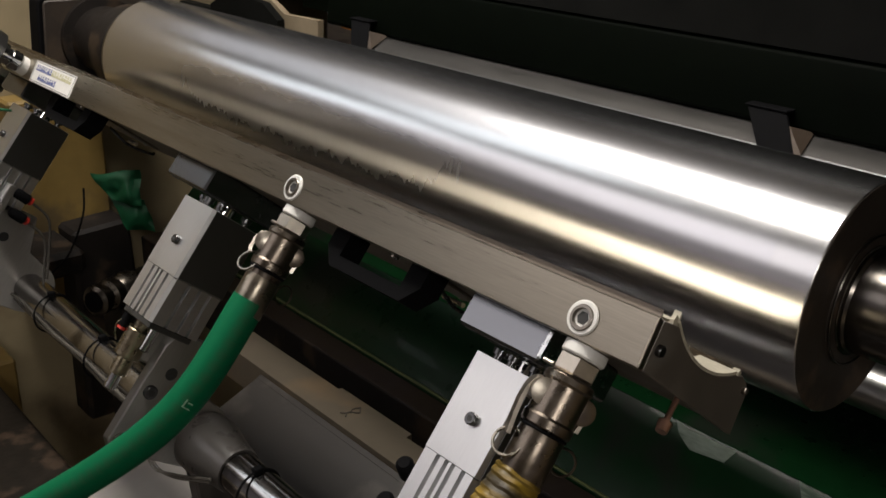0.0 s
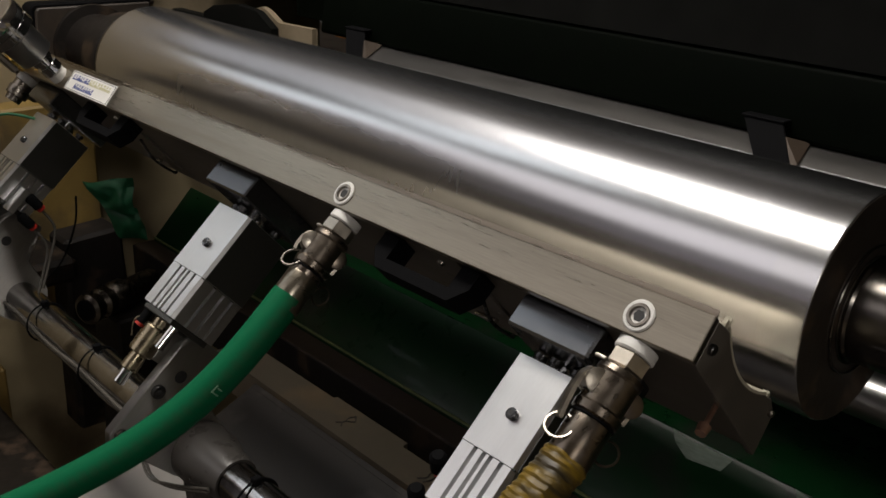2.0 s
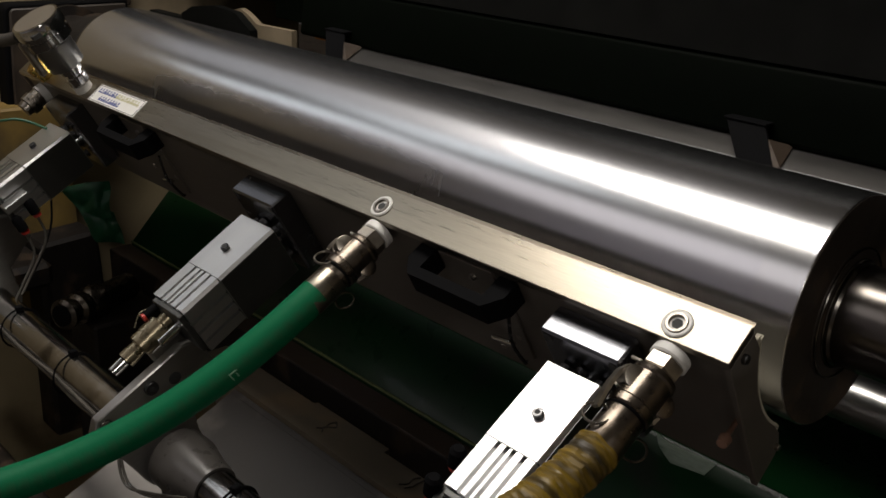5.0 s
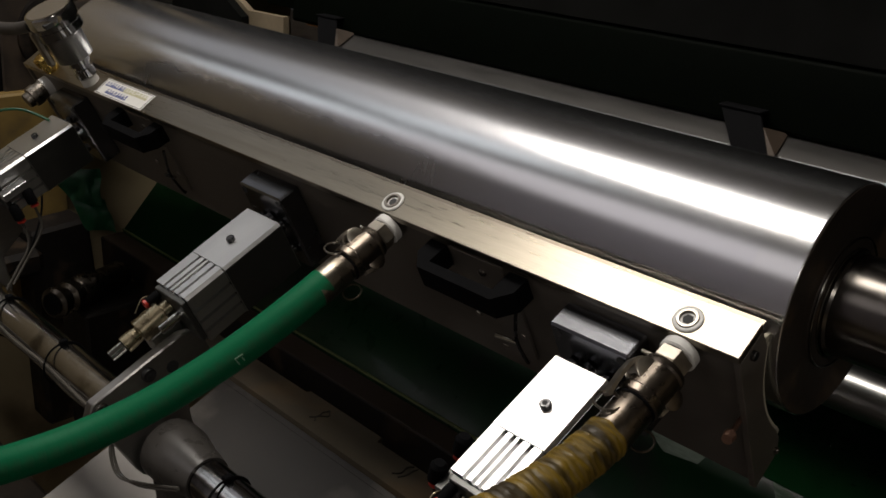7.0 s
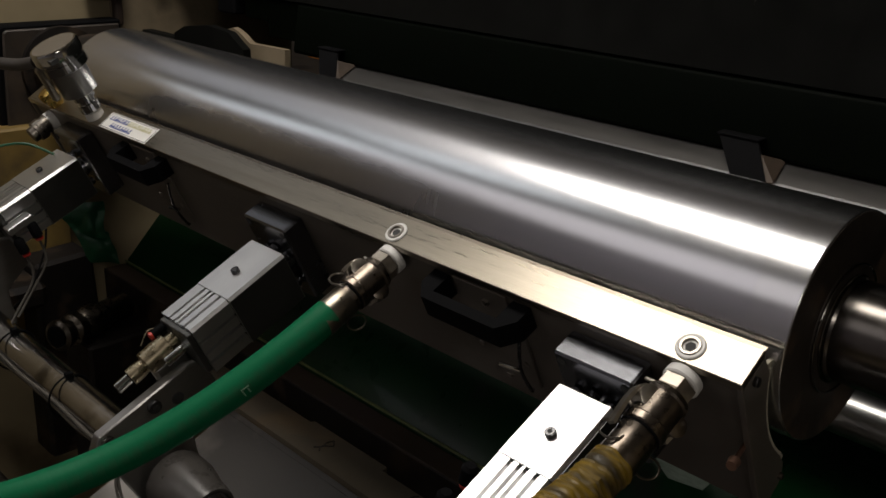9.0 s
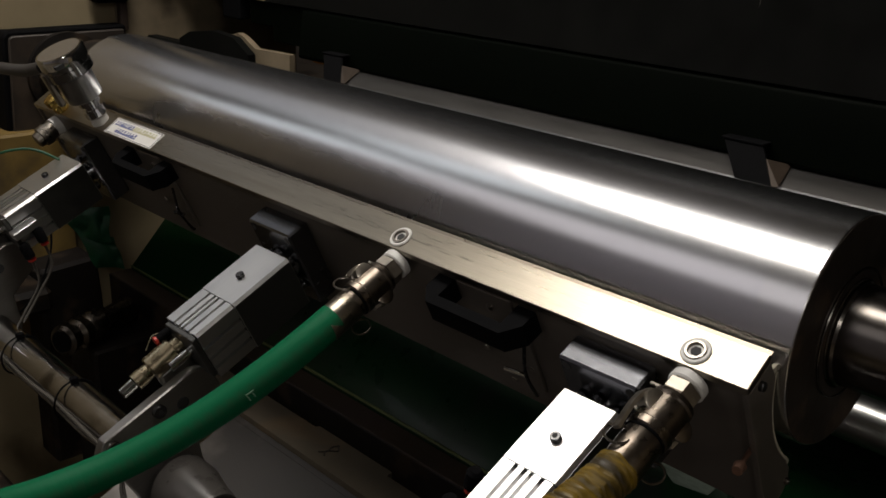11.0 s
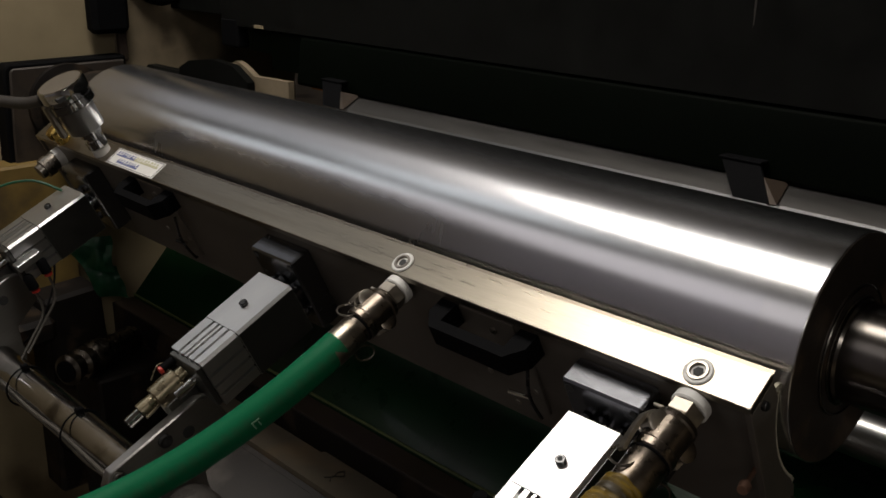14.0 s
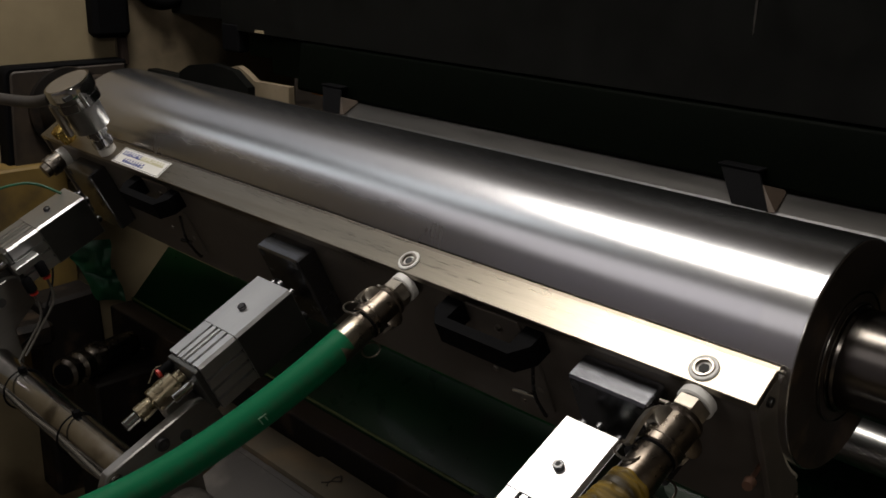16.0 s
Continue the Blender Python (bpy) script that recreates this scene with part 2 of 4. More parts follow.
def lathe(bm, profile, a, axis, seg=32):
    """Turns (distance along, radius) pairs round the axis that starts at a."""
    a, axis = Vector(a), Vector(axis).normalized()
    q = axis.to_track_quat("Z", "Y").to_matrix()
    rings = []
    for d, r in profile:
        rings.append([bm.verts.new(a + q @ Vector((r * math.cos(2 * math.pi * i / seg), r * math.sin(2 * math.pi * i / seg), d))) for i in range(seg)])
    for p, n in zip(rings, rings[1:]):
        for i in range(seg):
            bm.faces.new((p[i], p[(i + 1) % seg], n[(i + 1) % seg], n[i]))
    bm.faces.new(rings[0][::-1]), bm.faces.new(rings[-1])
    return bm


def prism(bm, outline, x0, x1, bevel=0.0):
    """An outline in y, z drawn out along x."""
    a = [bm.verts.new((x0, y, z)) for y, z in outline]
    b = [bm.verts.new((x1, y, z)) for y, z in outline]
    n = len(outline)
    faces = [bm.faces.new(a), bm.faces.new(b[::-1])]
    for i in range(n):
        faces.append(bm.faces.new((a[i], b[i], b[(i + 1) % n], a[(i + 1) % n])))
    bmesh.ops.recalc_face_normals(bm, faces=faces)
    if bevel:
        edges = list({e for f in faces for e in f.edges})
        bmesh.ops.bevel(bm, geom=edges, offset=bevel, segments=1, affect="EDGES")
    return bm


def prism_y(bm, outline, y0, y1):
    """An outline in x, z drawn out along y."""
    a = [bm.verts.new((x, y0, z)) for x, z in outline]
    b = [bm.verts.new((x, y1, z)) for x, z in outline]
    n = len(outline)
    bm.faces.new(a), bm.faces.new(b[::-1])
    for i in range(n):
        bm.faces.new((a[i], b[i], b[(i + 1) % n], a[(i + 1) % n]))
    return bm


def prism_z(bm, outline, z0, z1):
    """An outline in x, y drawn out along z."""
    a = [bm.verts.new((x, y, z0)) for x, y in outline]
    b = [bm.verts.new((x, y, z1)) for x, y in outline]
    n = len(outline)
    bm.faces.new(a[::-1]), bm.faces.new(b)
    for i in range(n):
        bm.faces.new((a[i], a[(i + 1) % n], b[(i + 1) % n], b[i]))
    return bm


def torus(bm, centre, normal, R, r, seg=28, sides=8):
    q = Vector(normal).to_track_quat("Z", "Y").to_matrix()
    c = Vector(centre)
    rings = []
    for i in range(seg):
        a = 2 * math.pi * i / seg
        rings.append([bm.verts.new(c + q @ Vector(((R + r * math.cos(b)) * math.cos(a), (R + r * math.cos(b)) * math.sin(a), r * math.sin(b))))
                      for b in (2 * math.pi * j / sides for j in range(sides))])
    for i in range(seg):
        p, n = rings[i], rings[(i + 1) % seg]
        for j in range(sides):
            bm.faces.new((p[j], n[j], n[(j + 1) % sides], p[(j + 1) % sides]))
    return bm


def pipe(bm, points, r, sides=10):
    """A round line through the points."""
    pts = [Vector(p) for p in points]
    fine = []
    for i in range(len(pts) - 1):
        p0, p1, p2, p3 = pts[max(i - 1, 0)], pts[i], pts[i + 1], pts[min(i + 2, len(pts) - 1)]
        for k in range(6):
            t = k / 6
            fine.append(0.5 * (2 * p1 + (p2 - p0) * t + (2 * p0 - 5 * p1 + 4 * p2 - p3) * t * t + (3 * p1 - p0 - 3 * p2 + p3) * t ** 3))
    fine.append(pts[-1])
    rings = []
    for i, p in enumerate(fine):
        d = fine[min(i + 1, len(fine) - 1)] - fine[max(i - 1, 0)]
        q = d.to_track_quat("Z", "Y").to_matrix()
        rings.append([bm.verts.new(p + q @ Vector((r * math.cos(a), r * math.sin(a), 0))) for a in (2 * math.pi * j / sides for j in range(sides))])
    for p, n in zip(rings, rings[1:]):
        for j in range(sides):
            bm.faces.new((p[j], p[(j + 1) % sides], n[(j + 1) % sides], n[j]))
    bm.faces.new(rings[0][::-1]), bm.faces.new(rings[-1])
    return bm


def part(name, bm, material, parent=None, label=""):
    """Links a bmesh as one mesh object under its thing or part."""
    bmesh.ops.recalc_face_normals(bm, faces=bm.faces[:])
    me = bpy.data.meshes.new(name)
    bm.to_mesh(me)
    bm.free()
    me.materials.append(material)
    me.polygons.foreach_set("use_smooth", [True] * len(me.polygons))
    me.set_sharp_from_angle(angle=radians(32))
    ob = new(name, me)
    ob.parent = parent
    if label:
        tagged(ob, label)
    return ob


def thing(name, label, category, group="", kind="", at=None):
    ob = new(name)
    ob.empty_display_size = 0.05
    if at is not None:
        ob.matrix_world = at
    return tagged(ob, label, category, group, kind)


B = bmesh.new

# The chamber and its air cylinders swing about the pivot shaft. In their own space x runs along the shaft,
# y towards the roller and z across; the swing's zero is the closed position.
PIVOT = (-0.2569, -0.2574)
LEAN = 26.0
SWING = [(0, 25.74), (0.5, 23.1), (1, 20.8), (1.5, 18.8), (2, 16.6), (2.5, 14.6), (3, 12.45), (3.5, 10.2), (4, 8.2), (5, 4.5), (5.8, 2.0),
         (6.5, 0.5), (7, 0), (9, 0), (12, 0), (15.2, 0), (15.3, 0), (15.4, 0), (15.5, 0), (16, 0)]
PUSH = {15.3: 0.006, 15.4: 0.0088, 15.5: 0.0092, 16: 0.0092}
SWUNG, PUSHED = [], []


def swing_pose(angle, push=0.0):
    return pose(0, PIVOT[0], PIVOT[1], LEAN + angle, 0, 0) @ pose(0, push, 0)


def swung(name, label, category, group="", push=True):
    ob = thing(name, label, category, group, at=swing_pose(0))
    (PUSHED if push else SWUNG).append(ob)
    return ob


# ---- the hall: floor, walls and ceiling ----
tagged(part("floor", box(B(), -8, 5, -5, 5, -1.16, -1.1), CONCRETE), "ochre painted concrete hall floor with oil stains", "floor", kind="structure")
tagged(part("ceiling", box(B(), -8, 5, -5, 5, 2.4, 2.5), CEIL), "grey board ceiling of the hall", "ceiling", kind="structure")
for nm, b in (("wall_north", (-8, 5, 5, 5.1)), ("wall_south", (-8, 5, -5.1, -5)), ("wall_east", (5, 5.1, -5, 5)), ("wall_west", (-8.1, -8, -5, 5))):
    tagged(part(nm, box(B(), b[0], b[1], b[2], b[3], -1.1, 2.4), HALL), "plain grey painted hall wall", "wall", kind="structure")


def strip_or_fill_lamp(x, y, z, length, width, color, strength):
    """A strip lamp or an added fill panel: a sheet housing with a diffuser under it; the area light sits just below."""
    t = thing("strip_or_fill_lamp", "white fluorescent strip lamp or added fill panel with a bright diffuser", "lamp", "strip lamps", at=pose(x, y, z))
    part("housing", prism(B(), [(-width / 2, 0.012), (width / 2, 0.012), (width * 0.3, 0.06), (-width * 0.3, 0.06)], -length / 2, length / 2, 0.002), WHITE, t)
    part("diffuser", box(B(), -length / 2 + 0.02, length / 2 - 0.02, -width * 0.46, width * 0.46, 0.003, 0.0115), glow("lamp_diffuser", color, strength), t)
    h = 2.4 - z
    for sx in (-0.4, 0.4):
        part("hanger", rod(B(), (sx * length, 0, 0.06), (sx * length, 0, h), 0.004, seg=8), GREY, t)


strip_or_fill_lamp(-0.70, -0.32, 1.49, 1.06, 0.50, (1.0, 0.97, 0.92), 3)
strip_or_fill_lamp(-2.55, -1.12, 2.29, 1.28, 0.80, (0.92, 0.97, 1.0), 1.7)
strip_or_fill_lamp(-4.2, -1.85, 2.29, 1.98, 0.80, (0.92, 0.97, 1.0), 1.6)
# added dim panel in place of the lit ceiling
strip_or_fill_lamp(-3.6, -0.20, 2.29, 3.1, 1.16, (0.93, 0.94, 1.0), 0.46)
strip_or_fill_lamp(-5.4, -2.2, 2.29, 1.7, 0.54, (0.95, 0.97, 1.0), 0.5)
# added fill panel, far wider than a strip lamp
strip_or_fill_lamp(-2.3, -3.3, 2.29, 3.3, 2.46, (1.0, 0.95, 0.97), 0.3)
# unseen side lamp, hung low to spare the deck below
strip_or_fill_lamp(1.9, -1.5, 1.11, 1.0, 0.44, (1.0, 0.97, 0.92), 3)

# ---- the press frame ----
side = tagged(part("side_frame", box(B(), -1.37, -1.30, -0.9, 0.47, -1.1, 0.32, 0.004), CREAM),
              "cream painted cast side frame of the press, grease-stained", "machine frame", kind="structure")
hous = thing("bearing_housing", "dark greasy bearing housing bolted to the cream side frame", "bearing housing")
part("plate", prism(B(), [(-0.103, -0.120), (-0.100, -0.046), (-0.093, 0.062), (-0.085, 0.070), (0.105, 0.070), (0.105, -0.12)], -1.30, -1.264, 0.003), BLACK, hous)
part("rim", prism(B(), [(-0.095, -0.114), (-0.092, -0.044), (-0.086, 0.059), (-0.081, 0.064), (0.099, 0.064), (0.099, -0.114)], -1.264, -1.258, 0.002), HOUSING, hous, "brown greasy cover inside a black rim")
# added plate, browned to stand for shadow and dirt on the frame
part("shade_grease_plate", box(B(), -1.302, -1.2965, 0.105, 0.42, -0.06, 0.24, 0.001), SHADE_GREASE, hous, "added cream plate browned by painted shade and old grease")
part("flange", lathe(B(), [(0, 0.066), (0.012, 0.066), (0.014, 0.052), (0.105, 0.052), (0.107, 0.066), (0.150, 0.066), (0.156, 0.060)], (-1.26, 0, 0), (1, 0, 0), 40), IRON, hous)
for i in range(8):
    a = 2 * math.pi * (i + 0.5) / 8
    part("bolt", rod(B(), (-1.110, 0.058 * math.cos(a), 0.058 * math.sin(a)), (-1.101, 0.058 * math.cos(a), 0.058 * math.sin(a)), 0.005, seg=6), BLACK_MET, hous)
tagged(part("side_frame_far", box(B(), 0.62, 0.69, -0.25, 0.47, -1.1, 0.32, 0.004), CREAM),
       "cream painted cast side frame carrying the journal", "machine frame", kind="structure")
# black sheets added to keep the open space behind the press dark
tagged(part("back_void_panel", box(B(), -1.30, 0.62, 0.72, 0.74, -1.1, 0.42), COVER_BLACK), "black panel added to stand for the dark void behind the press", "panel", kind="structure")
tagged(part("void_top", box(B(), -1.30, 0.62, 0.36, 0.74, 0.42, 0.46), COVER_BLACK), "black sheet added over the dark void behind the guard", "panel", kind="structure")

# hanging lever with a pale tip in front of the frame
lev = thing("hanging_lever", "black hanging lever with a worn metal tip", "lever")
part("arm", box(B(), -1.295, -1.26, 0.055, 0.118, 0.105, 0.32, 0.008), BLACK, lev)
part("tip", box(B(), -1.29, -1.275, 0.103, 0.116, 0.058, 0.104, 0.002), RUST, lev)
knob = thing("clamp_block", "black chamfered clamp block fixed in front of the cream casting", "clamp")
part("body", prism_y(B(), [(-1.19, 0.0), (-1.183, 0.054), (-1.151, 0.068), (-1.082, 0.077), (-1.024, 0.073), (-0.985, 0.052), (-0.984, 0.0)], 0.155, 0.168), COVER_BLACK, knob)
part("stem", box(B(), -1.30, -1.15, 0.156, 0.180, 0.0, 0.046, 0.004), COVER_BLACK, knob)
cb = thing("cream_bracket", "pale cream casting with a stepped edge behind the roller", "bracket")
part("body", prism_y(B(), [(-1.09, -0.06), (-1.09, 0.056), (-1.076, 0.070), (-1.060, 0.074), (-1.047, 0.071), (-1.034, 0.066), (-1.013, 0.0555), (-0.975, 0.0565), (-0.924, 0.0575), (-0.925, -0.06)], 0.186, 0.196), SHADE_GREASE, cb)
part("foot", box(B(), -1.298, -1.09, 0.188, 0.196, -0.06, 0.02, 0.002), CREAM, cb)
loom = thing("cable_loom", "thick black cable loom sagging under the guard's end", "cable")
part("loop", pipe(B(), [(-1.285, 0.128, 0.33), (-1.283, 0.135, 0.21), (-1.278, 0.165, 0.163), (-1.272, 0.205, 0.163), (-1.262, 0.235, 0.20), (-1.26, 0.245, 0.30)], 0.014, 16), BLACK, loom)

# ---- roller ----
roller = thing("press_roller", "large ground chrome roller with a blurred bright sheen", "roller")
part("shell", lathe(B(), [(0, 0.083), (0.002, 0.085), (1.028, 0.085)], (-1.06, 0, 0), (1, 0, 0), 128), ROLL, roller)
part("rim_band", lathe(B(), [(0, 0.0849), (0.0308, 0.0849), (0.0315, 0.0843)], (-0.032, 0, 0), (1, 0, 0), 128), ROLL_BAND, roller, "plain ungrooved rim of the roller")
part("end_face", lathe(B(), [(0, 0.0843), (0.0015, 0.0838), (0.0018, 0.048), (0.004, 0.046)], (-0.0015, 0, 0), (1, 0, 0), 96), ROLL_END, roller, "dark oily end face")
part("journal", lathe(B(), [(0, 0.0385), (0.004, 0.0385), (0.006, 0.0372), (0.16, 0.0372), (0.162, 0.034), (0.64, 0.034)], (0.0015, 0, 0), (1, 0, 0), 64), SHAFT, roller, "turned steel journal")
part("collar", torus(B(), (0.003, 0, 0), (1, 0, 0), 0.0392, 0.0012, 64, 8), SHAFT, roller)
part("shoulder_ring", torus(B(), (0.0025, 0, 0), (1, 0, 0), 0.0475, 0.0008, 64, 6), SHAFT, roller, "thin bright turned ring")
part("neck", lathe(B(), [(0, 0.07), (0.018, 0.07), (0.019, 0.082), (0.028, 0.082)], (-1.088, 0, 0), (1, 0, 0), 48), SHAFT, roller)
part("shaft", rod(B(), (-1.20, 0, 0), (-1.088, 0, 0), 0.045), SHAFT, roller)

# ---- rollers and guard behind ----
strip = thing("deflector_strip", "polished steel deflector strip behind the large roller", "strip")
part("blade", prism(B(), [(0.203, 0.0540), (0.206, 0.0525), (0.1717, 0.0388), (0.1703, 0.0407)], -0.79, 0.62, 0.0004), STRIP, strip)
part("lower_lip", prism(B(), [(0.1700, 0.0406), (0.1716, 0.0387), (0.1706, 0.0360), (0.1690, 0.0372)], -0.79, 0.62, 0.0002), CHROME_DULL, strip)
r3 = thing("guide_roller", "slim bright steel guide roller low behind", "roller")
part("shell", lathe(B(), [(0, 0.022), (1.7, 0.022)], (-1.12, 0.155, -0.142), (1, 0, 0), 48), CHROME_DULL, r3)
part("journal", rod(B(), (-1.30, 0.155, -0.142), (0.62, 0.155, -0.142), 0.01), SHAFT, r3)

guard = thing("roller_guard", "big dark green sheet guard hanging over the rollers", "guard")
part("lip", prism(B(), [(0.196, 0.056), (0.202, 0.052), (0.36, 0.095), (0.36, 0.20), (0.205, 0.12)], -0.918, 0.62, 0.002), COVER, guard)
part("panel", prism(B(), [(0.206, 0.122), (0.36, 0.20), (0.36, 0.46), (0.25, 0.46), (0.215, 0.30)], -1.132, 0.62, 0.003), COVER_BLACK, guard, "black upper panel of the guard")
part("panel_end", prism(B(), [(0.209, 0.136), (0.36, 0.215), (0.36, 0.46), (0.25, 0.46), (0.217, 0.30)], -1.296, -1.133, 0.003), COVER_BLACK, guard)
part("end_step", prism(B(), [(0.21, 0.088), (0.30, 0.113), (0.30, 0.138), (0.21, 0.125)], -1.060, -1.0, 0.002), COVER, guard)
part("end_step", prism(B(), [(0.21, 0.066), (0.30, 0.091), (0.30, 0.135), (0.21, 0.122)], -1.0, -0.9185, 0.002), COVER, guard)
part("end_hook", box(B(), -1.132, -1.084, 0.205, 0.228, 0.090, 0.1345, 0.003), BLACK, guard)
part("end_label", box(B(), -1.035, -1.012, 0.2045, 0.2065, 0.1255, 0.1300), CREAM, guard, "small pale sticker")


def rounded_rect(bm, x0, x1, z0, z1, rad, y, r):
    pts = []
    for cx, cz, a0 in ((x0 + rad, z0 + rad, 180), (x1 - rad, z0 + rad, 270), (x1 - rad, z1 - rad, 0), (x0 + rad, z1 - rad, 90)):
        pts += [(cx + rad * math.cos(radians(a0 + k * 30)), y, cz + rad * math.sin(radians(a0 + k * 30))) for k in range(4)]
    return pipe(bm, pts + [pts[0]], r, 6)


# orange strip added so the roller mirrors an orange streak
part("tint_strip", prism(B(), [(0.21, 0.0505), (0.33, 0.083), (0.33, 0.081), (0.21, 0.0485)], -0.90, -0.55), ORANGE, guard, "orange strip added under the guard to tint the roller's reflection")
part("door_seam", rounded_rect(B(), -0.212, 0.30, 0.128, 0.60, 0.05, 0.2105, 0.0012), GREY, guard, "raised rounded seam of a hatch")
for x0 in (-0.842, -0.217):
    tab = thing("guard_tab", "black bent sheet tab hanging from the guard to the roller", "bracket", "guard tabs")
    leaf = B()
    front = [leaf.verts.new(p) for p in ((x0, 0.186, 0.071), (x0 + 0.040, 0.186, 0.071), (x0 + 0.0648, 0.164, 0.041), (x0 + 0.028, 0.164, 0.041))]
    back = [leaf.verts.new(v.co + Vector((0, 0.0024, 0.0004))) for v in front]
    leaf.faces.new(front), leaf.faces.new(back[::-1])
    for k in range(4):
        leaf.faces.new((front[k], front[(k + 1) % 4], back[(k + 1) % 4], back[k]))
    part("leaf", leaf, BLACK, tab)
    web = B()
    rim = [web.verts.new(p) for p in ((x0 + 0.049, 0.1795, 0.061), (x0 + 0.0635, 0.2005, 0.0550), (x0 + 0.071, 0.166, 0.0415), (x0 + 0.0645, 0.1645, 0.041))]
    low = [web.verts.new(v.co - Vector((0.002, 0, 0.0012))) for v in rim]
    web.faces.new(rim), web.faces.new(low[::-1])
    for k in range(4):
        web.faces.new((rim[k], rim[(k + 1) % 4], low[(k + 1) % 4], low[k]))
    part("web", web, RUST, tab, "rusty side web of the tab")
    part("foot", box(B(), x0 - 0.002, x0 + 0.042, 0.184, 0.204, 0.0705, 0.0728, 0.0006), BLACK, tab)

# ---- below the roller ----
tray = thing("drip_tray", "dark green enamelled drip tray under the roller", "tray")
part("pan", prism(B(), [(0.058, -0.33), (0.060, -0.327), (0.064, -0.335), (0.50, -0.335), (0.50, -0.345), (0.058, -0.345)], -1.22, 0.62), GREEN, tray)
part("back", prism(B(), [(0.50, -0.345), (0.51, -0.345), (0.51, -0.12), (0.50, -0.12)], -1.22, 0.62), GREEN, tray)
part("slope", prism(B(), [(0.060, -0.326), (0.132, -0.250), (0.1345, -0.2505), (0.1345, -0.2535), (0.064, -0.332)], -1.22, 0.62, 0.0008), GREEN, tray, "sloping glossy green tray front")
part("edge_bead", rod(B(), (-1.22, 0.0585, -0.3265), (0.62, 0.0585, -0.3265), 0.0018, seg=8), BEAD, tray)
# pale patches paint the lamp's reflection onto the worn enamel
for x0, x1, d in ((-0.212, -0.140, 0.022), (-0.075, 0.03, 0.026)):
    w = B()
    pts = [(x0, 0.0), (x0 + 0.25 * (x1 - x0), 0.004), (x1, 0.002), (x1 - 0.006, d * 0.8), (x0 + 0.4 * (x1 - x0), d), (x0 + 0.01, d * 0.55)]
    lo = [w.verts.new((x, 0.1315 - 0.687 * q - 0.0003, -0.2502 - 0.726 * q + 0.0006)) for x, q in pts]
    hi = [w.verts.new((v.co.x, v.co.y - 0.0003, v.co.z + 0.0003)) for v in lo]
    w.faces.new(lo), w.faces.new(hi)
    for k in range(6):
        w.faces.new((lo[k], lo[(k + 1) % 6], hi[(k + 1) % 6], hi[k]))
    part("glint_patch", w, GLINT, tray, "pale lamp reflection painted on the worn green enamel")
rail = thing("angle_rail", "rusty brown angle iron rail along the tray", "rail")
part("flange", box(B(), -1.22, 0.62, 0.020, 0.056, -0.336, -0.330, 0.001), RUST, rail)
# web coloured black to paint the shadow in the gap beside the bar
part("web", box(B(), -1.22, 0.62, 0.018, 0.024, -0.42, -0.3305, 0.001), IRON, rail)
bar = thing("yellowed_bar", "yellowed wooden bar with black marker scribbles", "bar")
part("body", prism_z(B(), [(-0.80, -0.064), (0.62, -0.064), (0.62, -0.020), (-0.462, -0.020), (-0.464, -0.011), (-0.598, -0.011), (-0.600, -0.016), (-0.80, -0.016)], -0.385, -0.336), OLDBAR, bar)
for x0, s in ((-0.552, 1), (-0.541, -1), (-0.405, 1), (-0.396, 0.6)):
    part("scribble", pipe(B(), [(x0, -0.048, -0.3355), (x0 + 0.006 * s, -0.040, -0.3355), (x0 + 0.003, -0.030, -0.3355), (x0 + 0.007 * s, -0.022, -0.3355)], 0.0009, 5), MARKER, bar)
sheet = thing("grey_deck", "dull grey sheet deck below the pivot shaft", "deck")
part("plate", prism(B(), [(-0.066, -0.342), (-0.066, -0.348), (-0.30, -0.446), (-0.30, -0.440)], -0.70, 0.62, 0.001), GREY, sheet)
part("edge_fold", prism(B(), [(-0.066, -0.3415), (-0.0725, -0.3442), (-0.0725, -0.3467), (-0.066, -0.346)], -0.70, 0.62, 0.0004), GREY, sheet)
# lamplight on the deck's far end, painted as a thin pale sheet
ps = thing("lit_patch", "pale grey patch of lamplight painted on the dull deck", "sheet")
part("body", prism(B(), [(-0.199, -0.3975), (-0.199, -0.3960), (-0.297, -0.4370), (-0.297, -0.4385)], -0.738, -0.603, 0.0003), PALE, ps)
fl = thing("greasy_plate", "greasy brown floor plate with black dirt", "plate")
part("body", prism(B(), [(-0.80, -0.47), (-0.285, -0.44), (-0.275, -0.46), (-0.80, -0.50)], -1.28, 0.4, 0.003), DIRT, fl)
box_ = thing("cream_cabinet", "cream sheet cabinet side under the shaft", "cabinet")
part("side", box(B(), -1.295, -1.16, -0.60, -0.228, -1.1, -0.46, 0.004), OCHRE, box_)
part("post", box(B(), -1.295, -1.24, -0.165, -0.02, -0.44, -0.08, 0.004), OCHRE, box_)
post = thing("iron_stay", "black greasy iron stay on the frame", "stay")
part("upright", prism(B(), [(-0.115, -0.28), (-0.02, -0.275), (-0.005, -0.62), (-0.12, -0.62)], -1.235, -1.17, 0.006), IRON, post)
part("lug", box(B(), -1.236, -1.12, -0.20, -0.115, -0.33, -0.29, 0.008), IRON, post)
wad = thing("tape_wad", "crumpled wad of green plastic tape on the stay", "tape")
